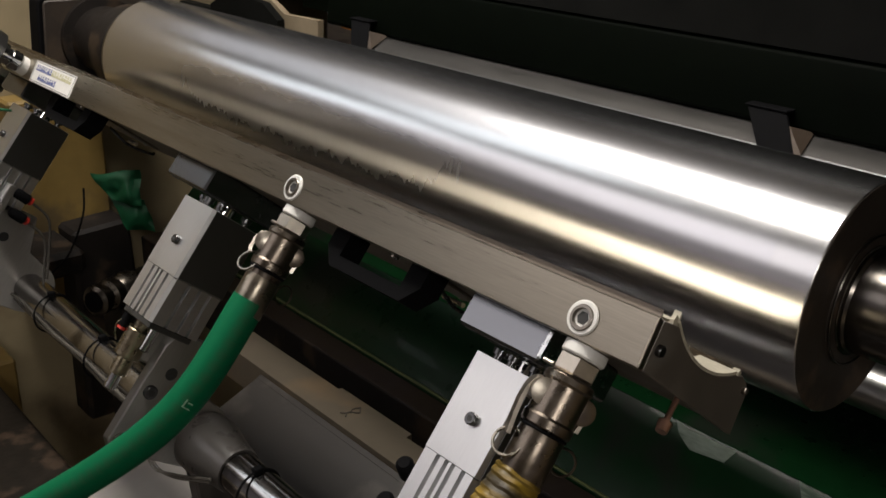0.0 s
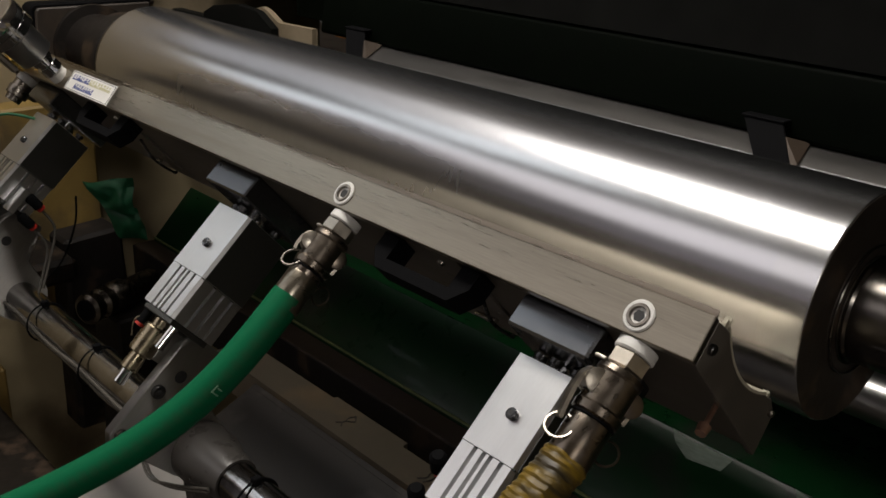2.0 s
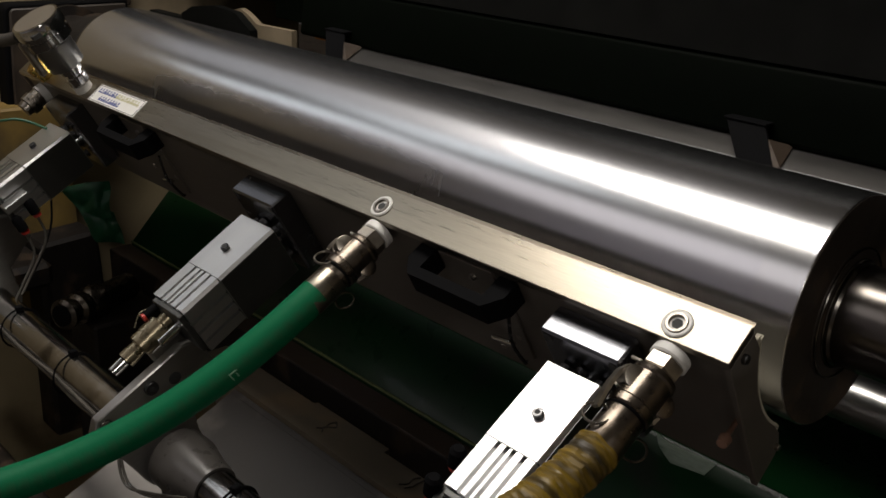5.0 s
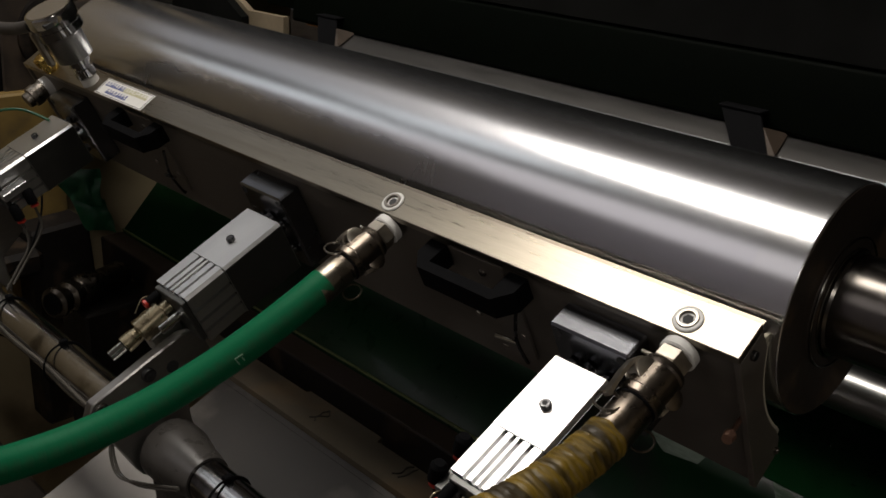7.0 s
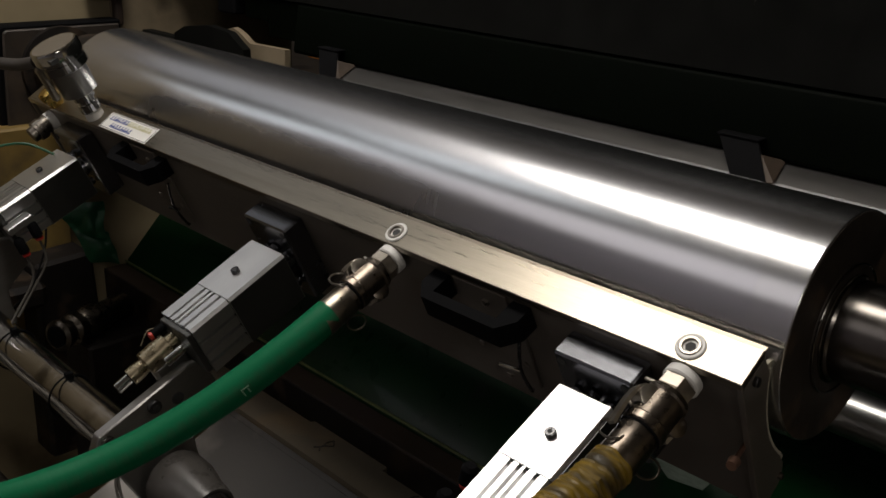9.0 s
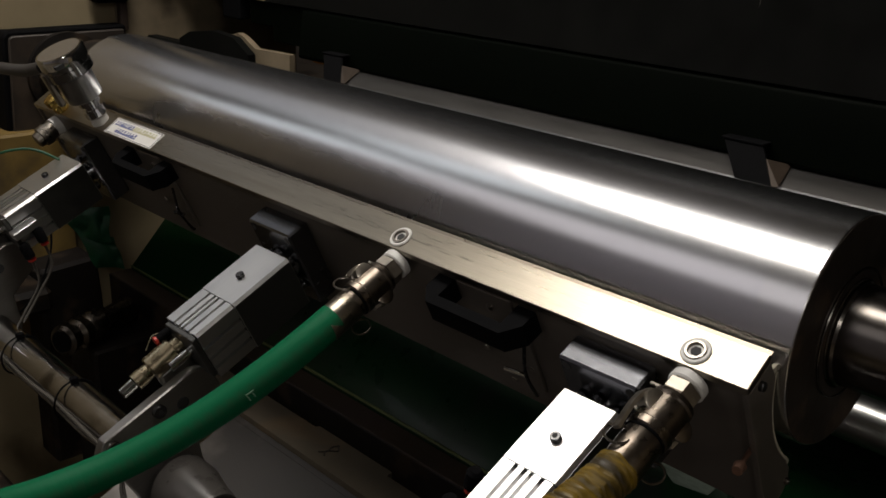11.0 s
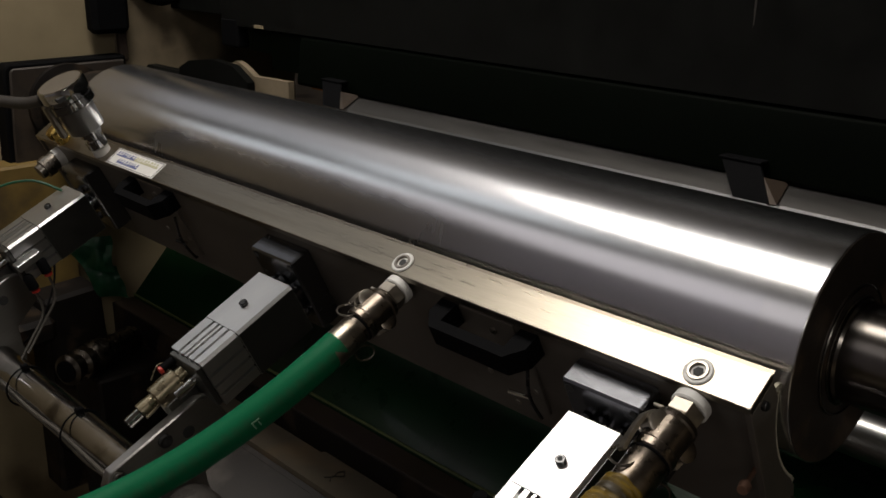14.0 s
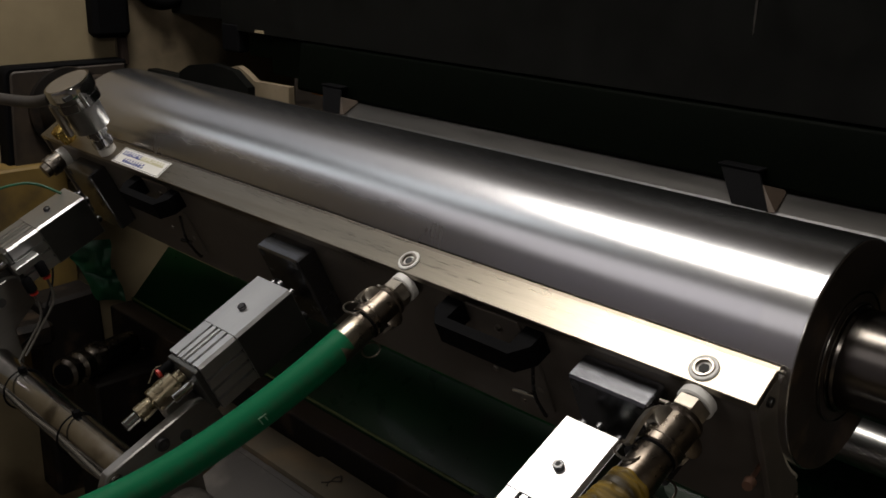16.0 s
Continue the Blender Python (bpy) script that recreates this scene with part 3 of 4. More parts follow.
for A0, A1, A2, A3, seed in (((-1.145, -0.085, -0.180), (-1.075, -0.035, -0.165), (-1.075, -0.035, -0.225), (-1.10, -0.075, -0.215), 0.0),
                             ((-1.115, -0.078, -0.212), (-1.070, -0.034, -0.212), (-1.060, -0.025, -0.262), (-1.085, -0.055, -0.258), 7.0)):
    A0, A1, A2, A3 = Vector(A0), Vector(A1), Vector(A2), Vector(A3)
    wb = B()
    gridv = []
    for i in range(21):
        for j in range(21):
            u, v = i / 20, j / 20
            p = A0.lerp(A1, u).lerp(A3.lerp(A2, u), v)
            k = p * 15 + Vector((seed, 0, 0))
            fold = 0.020 * abs(noise.noise(k)) + 0.008 * abs(noise.noise(k * 2.3)) + 0.0012 * noise.noise(k * 7) + 0.012 * math.sin(3.0 * u) * math.sin(3.0 * v)
            edge = 0.006 * noise.noise(k * 1.7 + Vector((0, 5, 0)))
            gridv.append(wb.verts.new(p + Vector((fold, -0.6 * fold + edge, 0.4 * fold + edge))))
    for i in range(20):
        for j in range(20):
            wb.faces.new((gridv[i * 21 + j], gridv[i * 21 + j + 1], gridv[(i + 1) * 21 + j + 1], gridv[(i + 1) * 21 + j]))
    bmesh.ops.solidify(wb, geom=wb.faces[:], thickness=0.0012)
    part("fold", wb, WAD, wad)

cab = thing("loose_cable", "thin black cable sagging from the stay", "cable")
part("strand", pipe(B(), [(-1.115, -0.110, -0.192), (-1.09, -0.125, -0.225), (-1.05, -0.165, -0.262), (-1.02, -0.205, -0.275), (-1.0, -0.25, -0.30)], 0.0016, 6), BLACK, cab)

# hose adapter lying on the rail
ad = thing("cam_adapter", "dull steel cam-lock hose adapter lying in the dark", "hose adapter")
part("body", lathe(B(), [(0, 0.018), (0.004, 0.0235), (0.010, 0.0235), (0.014, 0.019), (0.024, 0.019), (0.030, 0.024), (0.044, 0.024), (0.050, 0.020), (0.060, 0.026), (0.078, 0.026), (0.084, 0.021), (0.15, 0.021)],
                   (-1.045, -0.140, -0.345), (-0.42, 0.88, -0.06), 32), IRONY, ad)
part("bore", lathe(B(), [(0, 0.016), (0.001, 0.016)], (-1.0448, -0.1405, -0.345), (0.42, -0.88, 0.06), 24), BLACK, ad, "dark open bore")
part("saddle", box(B(), -1.12, -1.03, -0.10, 0.02, -0.60, -0.371, 0.004), IRON, ad)

# bearing that carries the pivot shaft over the deck
be = thing("shaft_bearing", "grey painted bearing bracket holding the pivot shaft", "bearing")
part("hub", lathe(B(), [(0, 0.028), (0.003, 0.031), (0.024, 0.031), (0.048, 0.0255), (0.066, 0.0232), (0.070, 0.0222)], (-0.492, PIVOT[0], PIVOT[1]), (1, 0, 0), 40), WRAP, be, "grey tapered sleeve")
part("web", prism(B(), [(-0.283, -0.262), (-0.255, -0.232), (-0.225, -0.262), (-0.165, -0.4185), (-0.262, -0.4440)], -0.482, -0.462, 0.002), GREY, be, "dull grey web plate")

# ---- pivot shaft with air lines ----
shaft = thing("pivot_shaft", "chromed pivot shaft with air lines tied along it", "shaft")
part("bar", lathe(B(), [(0, 0.02), (1.92, 0.02)], (-1.30, PIVOT[0], PIVOT[1]), (1, 0, 0), 48), CHROME_DARK, shaft)
for k in range(8):
    a = radians(185 + 17 * k)
    pts = [(-1.04 + 0.062 * i, PIVOT[0] + (0.0222 + 0.0016 * math.sin(2.1 * i + k)) * math.cos(a), PIVOT[1] + (0.0224 + 0.0030 * abs(math.sin(1.7 * i + 2 * k))) * math.sin(a)) for i in range(9)]
    part("air_line", pipe(B(), pts, 0.0022, 8), CLEAR, shaft, "clear plastic air line")
for k in range(2):
    part("air_loop", pipe(B(), [(-0.556, -0.281, -0.262), (-0.553, -0.285 - 0.003 * k, -0.280), (-0.536, -0.287 - 0.003 * k, -0.298), (-0.497, -0.286, -0.291 + 0.003 * k), (-0.428, -0.283, -0.260 + 0.003 * k)], 0.0015, 8), CLEAR, shaft, "clear air line sagging off the shaft")
for x in (-0.865, -0.715, -0.385, -0.10):
    part("cable_tie", torus(B(), (x, PIVOT[0] - 0.002, PIVOT[1] - 0.003), (1, 0.08, 0), 0.0248, 0.0012, 36, 6), BLACK, shaft, "black cable tie")
    part("tie_head", box(B(), x - 0.003, x + 0.004, PIVOT[0] - 0.006, PIVOT[0] + 0.003, PIVOT[1] + 0.0195, PIVOT[1] + 0.026, 0.001), BLACK, shaft)


# ---- air cylinders and arms on the pivot shaft ----
def grooved(w, z0, z1, slots, side_slots, depth=0.006, width=0.0034):
    """A block's cross-section with slots in its top and in both sides."""
    out = [(-w, z1)]
    for s in slots:
        out += [(s - width / 2, z1), (s - width / 2, z1 - depth), (s + width / 2, z1 - depth), (s + width / 2, z1)]
    out += [(w - 0.003, z1), (w, z1 - 0.003)]
    for s in sorted(side_slots, reverse=True):
        out += [(w, s + width / 2), (w - depth, s + width / 2), (w - depth, s - width / 2), (w, s - width / 2)]
    out += [(w, z0), (-w, z0)]
    for s in sorted(side_slots):
        out += [(-w, s - width / 2), (-w + depth, s - width / 2), (-w + depth, s + width / 2), (-w, s + width / 2)]
    return out


def air_cylinder(x, w):
    t = swung("air_cylinder", "square aluminium air cylinder with grooved lower body and brass port", "air cylinder", "air cylinders", push=False)
    body = part("body", prism_y(B(), [(x - w, 0.072), (x - w, 0.1275), (x - w + 0.001, 0.1285), (x + w - 0.0026, 0.1285), (x + w, 0.1259), (x + w, 0.072)], 0.1305, 0.200), ALU, t)
    part("body_seam", box(B(), x - w * 0.98, x + w * 0.96, 0.1296, 0.1306, 0.074, 0.1276), SLOT, t)
    part("grip_screw", lathe(B(), [(0, 0.0042), (0.0042, 0.0042), (0.0048, 0.0036)], (x, 0.160, 0.128), (0, 0, 1), 20), BLACK_MET, t, "black socket screw")
    part("screw_socket", rod(B(), (x, 0.160, 0.1327), (x, 0.160, 0.1330), 0.0022, seg=6), SLOT, t)
    g = prism_y(B(), [(x + a, b) for a, b in grooved(w * 0.97, 0.073, 0.1278, (-w * 0.45, -w * 0.12, w * 0.12, w * 0.5), (0.085, 0.097, 0.110))], 0.086, 0.130)
    part("grooved_body", g, ALU, t)
    # thin plates added over both sides, darker than the body's top
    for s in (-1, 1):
        part("side_plate", box(B(), x + s * w, x + s * (w + 0.0006), 0.131, 0.1995, 0.0725, 0.1255), ALU_SIDE, body, "thin dark plate over the side face")
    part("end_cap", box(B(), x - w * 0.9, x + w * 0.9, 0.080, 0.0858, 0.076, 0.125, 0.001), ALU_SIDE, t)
    part("rod", rod(B(), (x, 0.198, 0.100), (x, 0.2085, 0.100), 0.010), CHROME, t)
    for dx, dz in ((-0.016, 0.116), (0.016, 0.116), (0.0, 0.121), (0.016, 0.085), (-0.016, 0.085)):
        part("guide_bolt", lathe(B(), [(0, 0.0032), (0.004, 0.0032), (0.0041, 0.0052), (0.008, 0.0052)], (x + dx, 0.1995, dz), (0, 1, 0), 12), BLACK_MET, t)
    part("guide_rod", lathe(B(), [(0, 0.0048), (0.024, 0.0048), (0.025, 0.0040)], (x + w * 0.22, 0.081, 0.104), (0, -1, 0), 20), CHROME, t)
    p = part("port", lathe(B(), [(0, 0.008), (0.008, 0.008), (0.0085, 0.0115), (0.0095, 0.0122), (0.036, 0.0122), (0.037, 0.0112), (0.0375, 0.0075), (0.046, 0.0085), (0.054, 0.0085)],
                           (x - w * 0.35, 0.080, 0.108), (-0.05, -1, -0.09), 28), BRASS, t, "nickelled brass cushion port")
    part("port_tip", lathe(B(), [(0, 0.0055), (0.014, 0.0055), (0.015, 0.004)], (x - w * 0.35 - 0.003, 0.025, 0.1035), (-0.05, -1, -0.09), 20), CHROME, p)
    part("port_wire", pipe(B(), [(x - w * 0.35 - 0.009, 0.078, 0.118), (x - w * 0.35 - 0.014, 0.066, 0.124), (x - w * 0.35 - 0.012, 0.052, 0.117)], 0.0007, 6), BRASS, p)
    e = part("elbow", rod(B(), (x - w * 0.75, 0.066, 0.119), (x - w * 0.75, 0.0795, 0.119), 0.0045, seg=14), BLACK, t, "black push-in air elbow")
    part("release_ring", rod(B(), (x - w * 0.75, 0.063, 0.1195), (x - w * 0.75, 0.066, 0.1192), 0.004, seg=14), RED, e)
    return t


def pivot_arm(x):
    t = swung("shaft_clamp", "machined steel arm plate with bolt holes clamped on the pivot shaft", "clamp", "shaft clamps", push=False)
    out = [(0.086, 0.040), (0.086, 0.078), (0.070, 0.087), (0.030, 0.0885), (-0.030, 0.0895), (-0.042, 0.078), (-0.036, 0.040), (-0.034, 0.0)]
    out += [(0.034 * math.cos(radians(a)), 0.034 * math.sin(radians(a))) for a in range(200, 361, 20)]
    out += [(0.042, 0.024)]
    part("plate", prism(B(), out, x - 0.006, x + 0.006, 0.0012), ARM, t)
    part("hub", lathe(B(), [(0, 0.030), (0.002, 0.032), (0.03, 0.032), (0.032, 0.030)], (x - 0.038, 0, 0), (1, 0, 0), 36), ARM, t)
    part("lug", box(B(), x - 0.022, x - 0.006, 0.045, 0.0795, 0.078, 0.097, 0.002), ARM, t)
    for (u, v), m in (((0.0468, 0.0655), SLOT), ((0.0245, 0.077), BLACK_MET), ((-0.026, 0.0795), CHROME)):
        if m is SLOT:
            part("hole", lathe(B(), [(0, 0.0062), (0.0006, 0.0062)], (x + 0.0058, u, v), (1, 0, 0), 24), SLOT, t, "dark open bolt hole")
        else:
            b = part("bolt", lathe(B(), [(0, 0.0068), (0.004, 0.0068), (0.005, 0.006)], (x + 0.0055, u, v), (1, 0, 0), 24), m, t)
            part("bolt_socket", lathe(B(), [(0, 0.0036), (0.0004, 0.0036)], (x + 0.0104, u, v), (1, 0, 0), 6), SLOT, b)
    return t


for x, w in ((-0.1155, 0.0245), (-0.508, 0.0275), (-0.960, 0.029)):
    air_cylinder(x, w)
    pivot_arm(x + 0.003)

# the far cylinder's air fittings and lines
f = swung("flow_valve", "black push-in air valves with red rings and clear lines", "air valve", push=False)
part("manifold", box(B(), -0.931, -0.915, 0.078, 0.112, 0.098, 0.108, 0.001), ALU, f)
for u, v in ((0.106, 0.085), (0.082, 0.077)):
    s = part("valve_body", lathe(B(), [(0, 0.004), (0.004, 0.0065), (0.02, 0.0065), (0.021, 0.005)], (-0.918, u, v + 0.014), (0.1, -0.1, -1), 18), BLACK, f)
    part("release_ring", rod(B(), (-0.916, u - 0.002, v - 0.008), (-0.916, u - 0.0025, v - 0.011), 0.0052, seg=16), RED, s)
    part("air_line", pipe(B(), [(-0.916, u - 0.003, v - 0.01), (-0.914, u - 0.012, v - 0.04), (-0.912, u - 0.045, v - 0.06), (-0.905, u - 0.08, v - 0.075)], 0.0017, 10), CLEAR, f, "clear plastic air line")

g = swung("flow_valve", "black push-in air valves with red rings beside the cylinder", "air valve", push=False)
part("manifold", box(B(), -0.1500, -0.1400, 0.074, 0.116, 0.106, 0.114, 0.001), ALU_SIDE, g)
for u in (0.109, 0.083):
    s = part("valve_body", lathe(B(), [(0, 0.004), (0.003, 0.0062), (0.016, 0.0062), (0.017, 0.005)], (-0.152, u + 0.004, 0.124), (-0.25, -0.45, -1), 18), BLACK, g)
    part("release_ring", lathe(B(), [(0, 0.0050), (0.003, 0.0050)], (-0.1557, u - 0.0028, 0.1080), (-0.25, -0.45, -1), 16), RED, s)
    part("air_line", pipe(B(), [(-0.156, u - 0.004, 0.105), (-0.160, u - 0.014, 0.08), (-0.165, u - 0.03, 0.05), (-0.165, u - 0.06, 0.025)], 0.0017, 10), CLEAR, g, "clear plastic air line")

# ---- the ink chamber ----
ch = swung("ink_chamber", "long stainless doctor-blade ink chamber with brushed top bar", "ink chamber")
XL, XR = -1.09, -0.012
part("body", prism(B(), [(0.2335, 0.1628), (0.2580, 0.1665), (0.2560, 0.150), (0.2440, 0.140), (0.2440, 0.055), (0.2570, 0.050), (0.2580, 0.042), (0.2335, 0.0325)], XL + 0.005, XR, 0.0008), STEEL_DARK, ch)
top = part("top_bar", prism(B(), [(0.2296, 0.1628), (0.2296, 0.1690), (0.2590, 0.1732), (0.2594, 0.1670)], XL, XR + 0.0058, 0.0006), STEEL, ch, "bright brushed stainless top bar")
part("blade_clamp", prism(B(), [(0.2596, 0.1696), (0.2596, 0.1708), (0.2610, 0.1710), (0.2610, 0.1698)], XL + 0.004, XR + 0.0050), BLADE, ch)
part("doctor_blade", prism(B(), [(0.2610, 0.1706), (0.2610, 0.1702), (0.2636, 0.1709), (0.2636, 0.1712)], XL + 0.004, XR + 0.0050), BLADE, ch, "thin spring steel doctor blade")
part("lower_blade", prism(B(), [(0.2580, 0.0440), (0.2580, 0.0436), (0.2680, 0.0560), (0.2678, 0.0564)], XL + 0.01, XR - 0.001), BLADE, ch)
part("cavity_lining", box(B(), XL + 0.012, XR - 0.026, 0.2440, 0.2452, 0.058, 0.137), LINING, ch, "bright stainless lining of the ink cavity")
AX = (0.3452, 0.106)  # centre of the cradle


def cradle(r, a0, a1, n):
    return [(AX[0] + r * math.cos(radians(a0 + (a1 - a0) * i / n)), AX[1] + r * math.sin(radians(a0 + (a1 - a0) * i / n))) for i in range(n + 1)]


for x0, x1 in ((XR + 0.0005, XR + 0.0055), (XL - 0.001, XL + 0.004)):
    outline = [(0.2302, 0.1626), (0.2590, 0.1666), (0.2606, 0.158)] + cradle(0.0935, 153, 208, 14) + [(0.2632, 0.0570), (0.2650, 0.0520), (0.2625, 0.0420), (0.2560, 0.0365), (0.2303, 0.0310)]
    part("end_plate", prism(B(), outline, x0, x1, 0.0005), STEEL_DARK, ch, "dull steel end plate with a round cradle")
part("end_seal", prism(B(), cradle(0.0936, 151, 209, 18) + cradle(0.0916, 151, 209, 18)[::-1], XR - 0.022, XR + 0.0050), FELT, ch, "pale foam end seal")
for i, (u, v, l, h) in enumerate(((0.2595, 0.1545, 0.0075, 0.0015), (0.2600, 0.1525, 0.0095, -0.001), (0.2600, 0.0610, 0.0060, 0.0010), (0.2630, 0.0565, 0.0045, 0.0012))):
    part("seal_shred", prism(B(), [(u, v), (u + l * 0.5, v + h), (u + l, v + h * 0.3), (u + l * 0.8, v - 0.0022), (u + 0.001, v - 0.003)], XR + 0.0015 - 0.002 * (i % 2), XR + 0.0042), FELT, ch)
part("plate_screw", lathe(B(), [(0, 0.0035), (0.003, 0.0035), (0.0036, 0.003)], (XR + 0.005, 0.2444, 0.158), (1, 0, 0), 16), BLACK_MET, ch)
part("plate_screw", lathe(B(), [(0, 0.0025), (0.003, 0.0025), (0.0036, 0.002)], (XR + 0.005, 0.258, 0.044), (1, 0, 0), 16), NICKEL, ch)
wing = part("thumb_screw", rod(B(), (-0.013, 0.2338, 0.1020), (-0.009, 0.214, 0.1090), 0.0018, seg=12), SCREW, ch, "rusty thumb screw")
part("screw_head", rod(B(), (-0.009, 0.2145, 0.1088), (-0.0078, 0.2085, 0.1110), 0.0044, 0.0036, seg=14), SCREW, wing)
for x in (-0.050, -0.340):
    w = part("washer", lathe(B(), [(0, 0.0102), (0.0014, 0.0104), (0.0022, 0.0096), (0.0023, 0.0078), (0.0010, 0.0070)], (x, 0.2421, 0.1702), (0, -0.14, 0.99), 36), WHITE, ch, "white sealing washer")
    b = part("plug", lathe(B(), [(0, 0.0076), (0.0030, 0.0076), (0.0034, 0.0072), (0.0034, 0.0056), (0.0008, 0.0050)], (x, 0.2421, 0.1700), (0, -0.14, 0.99), 32), NICKEL, ch, "steel plug with a hexagon socket")
    part("plug_socket", lathe(B(), [(0, 0.0040), (0.0004, 0.0038)], (x, 0.2419, 0.1712), (0, -0.14, 0.99), 6), SLOT, b)
for x in (-0.113, -0.5125, -0.958):
    m = part("mounting_block", box(B(), x - 0.0345, x + 0.0345, 0.2092, 0.2336, 0.062, 0.1505, 0.0018), BLOCK, ch, "polished steel mounting block")
    for dx in (-0.028, 0.028):
        part("block_hole", lathe(B(), [(0, 0.0038), (0.0004, 0.0038)], (x + dx, 0.2091, 0.143), (0, -1, 0), 16), SLOT, m)
for x in (-0.2385, -0.785):
    h = part("handle", prism_y(B(), [(x - 0.040, 0.134), (x - 0.040, 0.155), (x + 0.040, 0.155), (x + 0.040, 0.134)], 0.2030, 0.2125), BLACK, ch, "black plastic bridge handle")
    for s in (-1, 1):
        lb = B()
        a = [(x + s * 0.040, 0.2030), (x + s * 0.0525, 0.2170), (x + s * 0.0525, 0.2338), (x + s * 0.0345, 0.2338), (x + s * 0.0345, 0.2125), (x + s * 0.040, 0.2125)]
        lo = [lb.verts.new((p, q, 0.134)) for p, q in a]
        hi = [lb.verts.new((p, q, 0.155)) for p, q in a]
        lb.faces.new(lo), lb.faces.new(hi)
        for i in range(6):
            lb.faces.new((lo[i], lo[(i + 1) % 6], hi[(i + 1) % 6], hi[i]))
        part("handle_leg", lb, BLACK, h)
    part("handle_plate", box(B(), x - 0.030, x + 0.028, 0.2315, 0.2338, 0.118, 0.157, 0.0004), STEEL_DARK, ch)
    part("handle_screw", lathe(B(), [(0, 0.0036), (0.0025, 0.0034), (0.0028, 0.002)], (x + 0.003, 0.2316, 0.142), (0, -1, 0), 16), NICKEL, ch)
    la = part("latch_plate", box(B(), x - 0.006, x + 0.036, 0.2312, 0.2338, 0.056, 0.122, 0.0006), STEEL_DARK, ch, "small sheet latch plate")
    part("latch_loop", pipe(B(), [(x + 0.036, 0.226, 0.120), (x + 0.033, 0.220, 0.090), (x + 0.032, 0.224, 0.060), (x + 0.030, 0.227, 0.056)], 0.0016, 8), BLACK_MET, la)
    part("latch_bar", rod(B(), (x + 0.001, 0.2255, 0.074), (x + 0.026, 0.2255, 0.078), 0.0022, seg=10), CHROME, la)
    for dx, v in ((-0.022, 0.083), (0.0, 0.054), (0.028, 0.081)):
        part("latch_rivet", lathe(B(), [(0, 0.0032), (0.0014, 0.0026)], (x + dx, 0.2320, v), (0, -1, 0), 14), NICKEL, la)

# label on the top bar: framed white plate with lines of small writing
tilt = math.atan2(0.0042, 0.0294)
lab = part("label_plate", box(B(), -0.057, 0.057, -0.0125, 0.0125, 0, 0.0008), WHITE, ch, "white label with two lines of blue writing")
lab.matrix_basis = pose(-0.820, 0.2425, 0.1712, math.degrees(tilt), 0, 0)
for x0, x1, y0, y1, m in ((-0.055, 0.055, 0.0108, 0.0114, MARKER), (-0.055, 0.055, -0.0114, -0.0108, MARKER), (-0.055, -0.0543, -0.0108, 0.0108, MARKER), (0.0543, 0.055, -0.0108, 0.0108, MARKER)):
    part("label_border", box(B(), x0, x1, y0, y1, 0.0008, 0.0010), m, lab)
rnd = random.Random(4)
for row, y, x, end, h, m in ((0, 0.0015, -0.050, -0.008, 0.007, INK), (0, 0.0015, -0.006, 0.046, 0.007, INK_Y), (1, -0.0085, -0.036, 0.012, 0.0068, INK)):
    while x < end:
        wd = rnd.uniform(0.0045, 0.0062)
        cut = rnd.uniform(0.25, 0.7)
        part("writing_bar", box(B(), x, x + wd, y, y + h * cut, 0.0008, 0.0011), m, lab)
        part("writing_bar", box(B(), x + wd * 0.2, x + wd * rnd.uniform(0.5, 0.9), y + h * cut + 0.0008, y + h, 0.0008, 0.0011), m, lab)
        x += wd + 0.0012


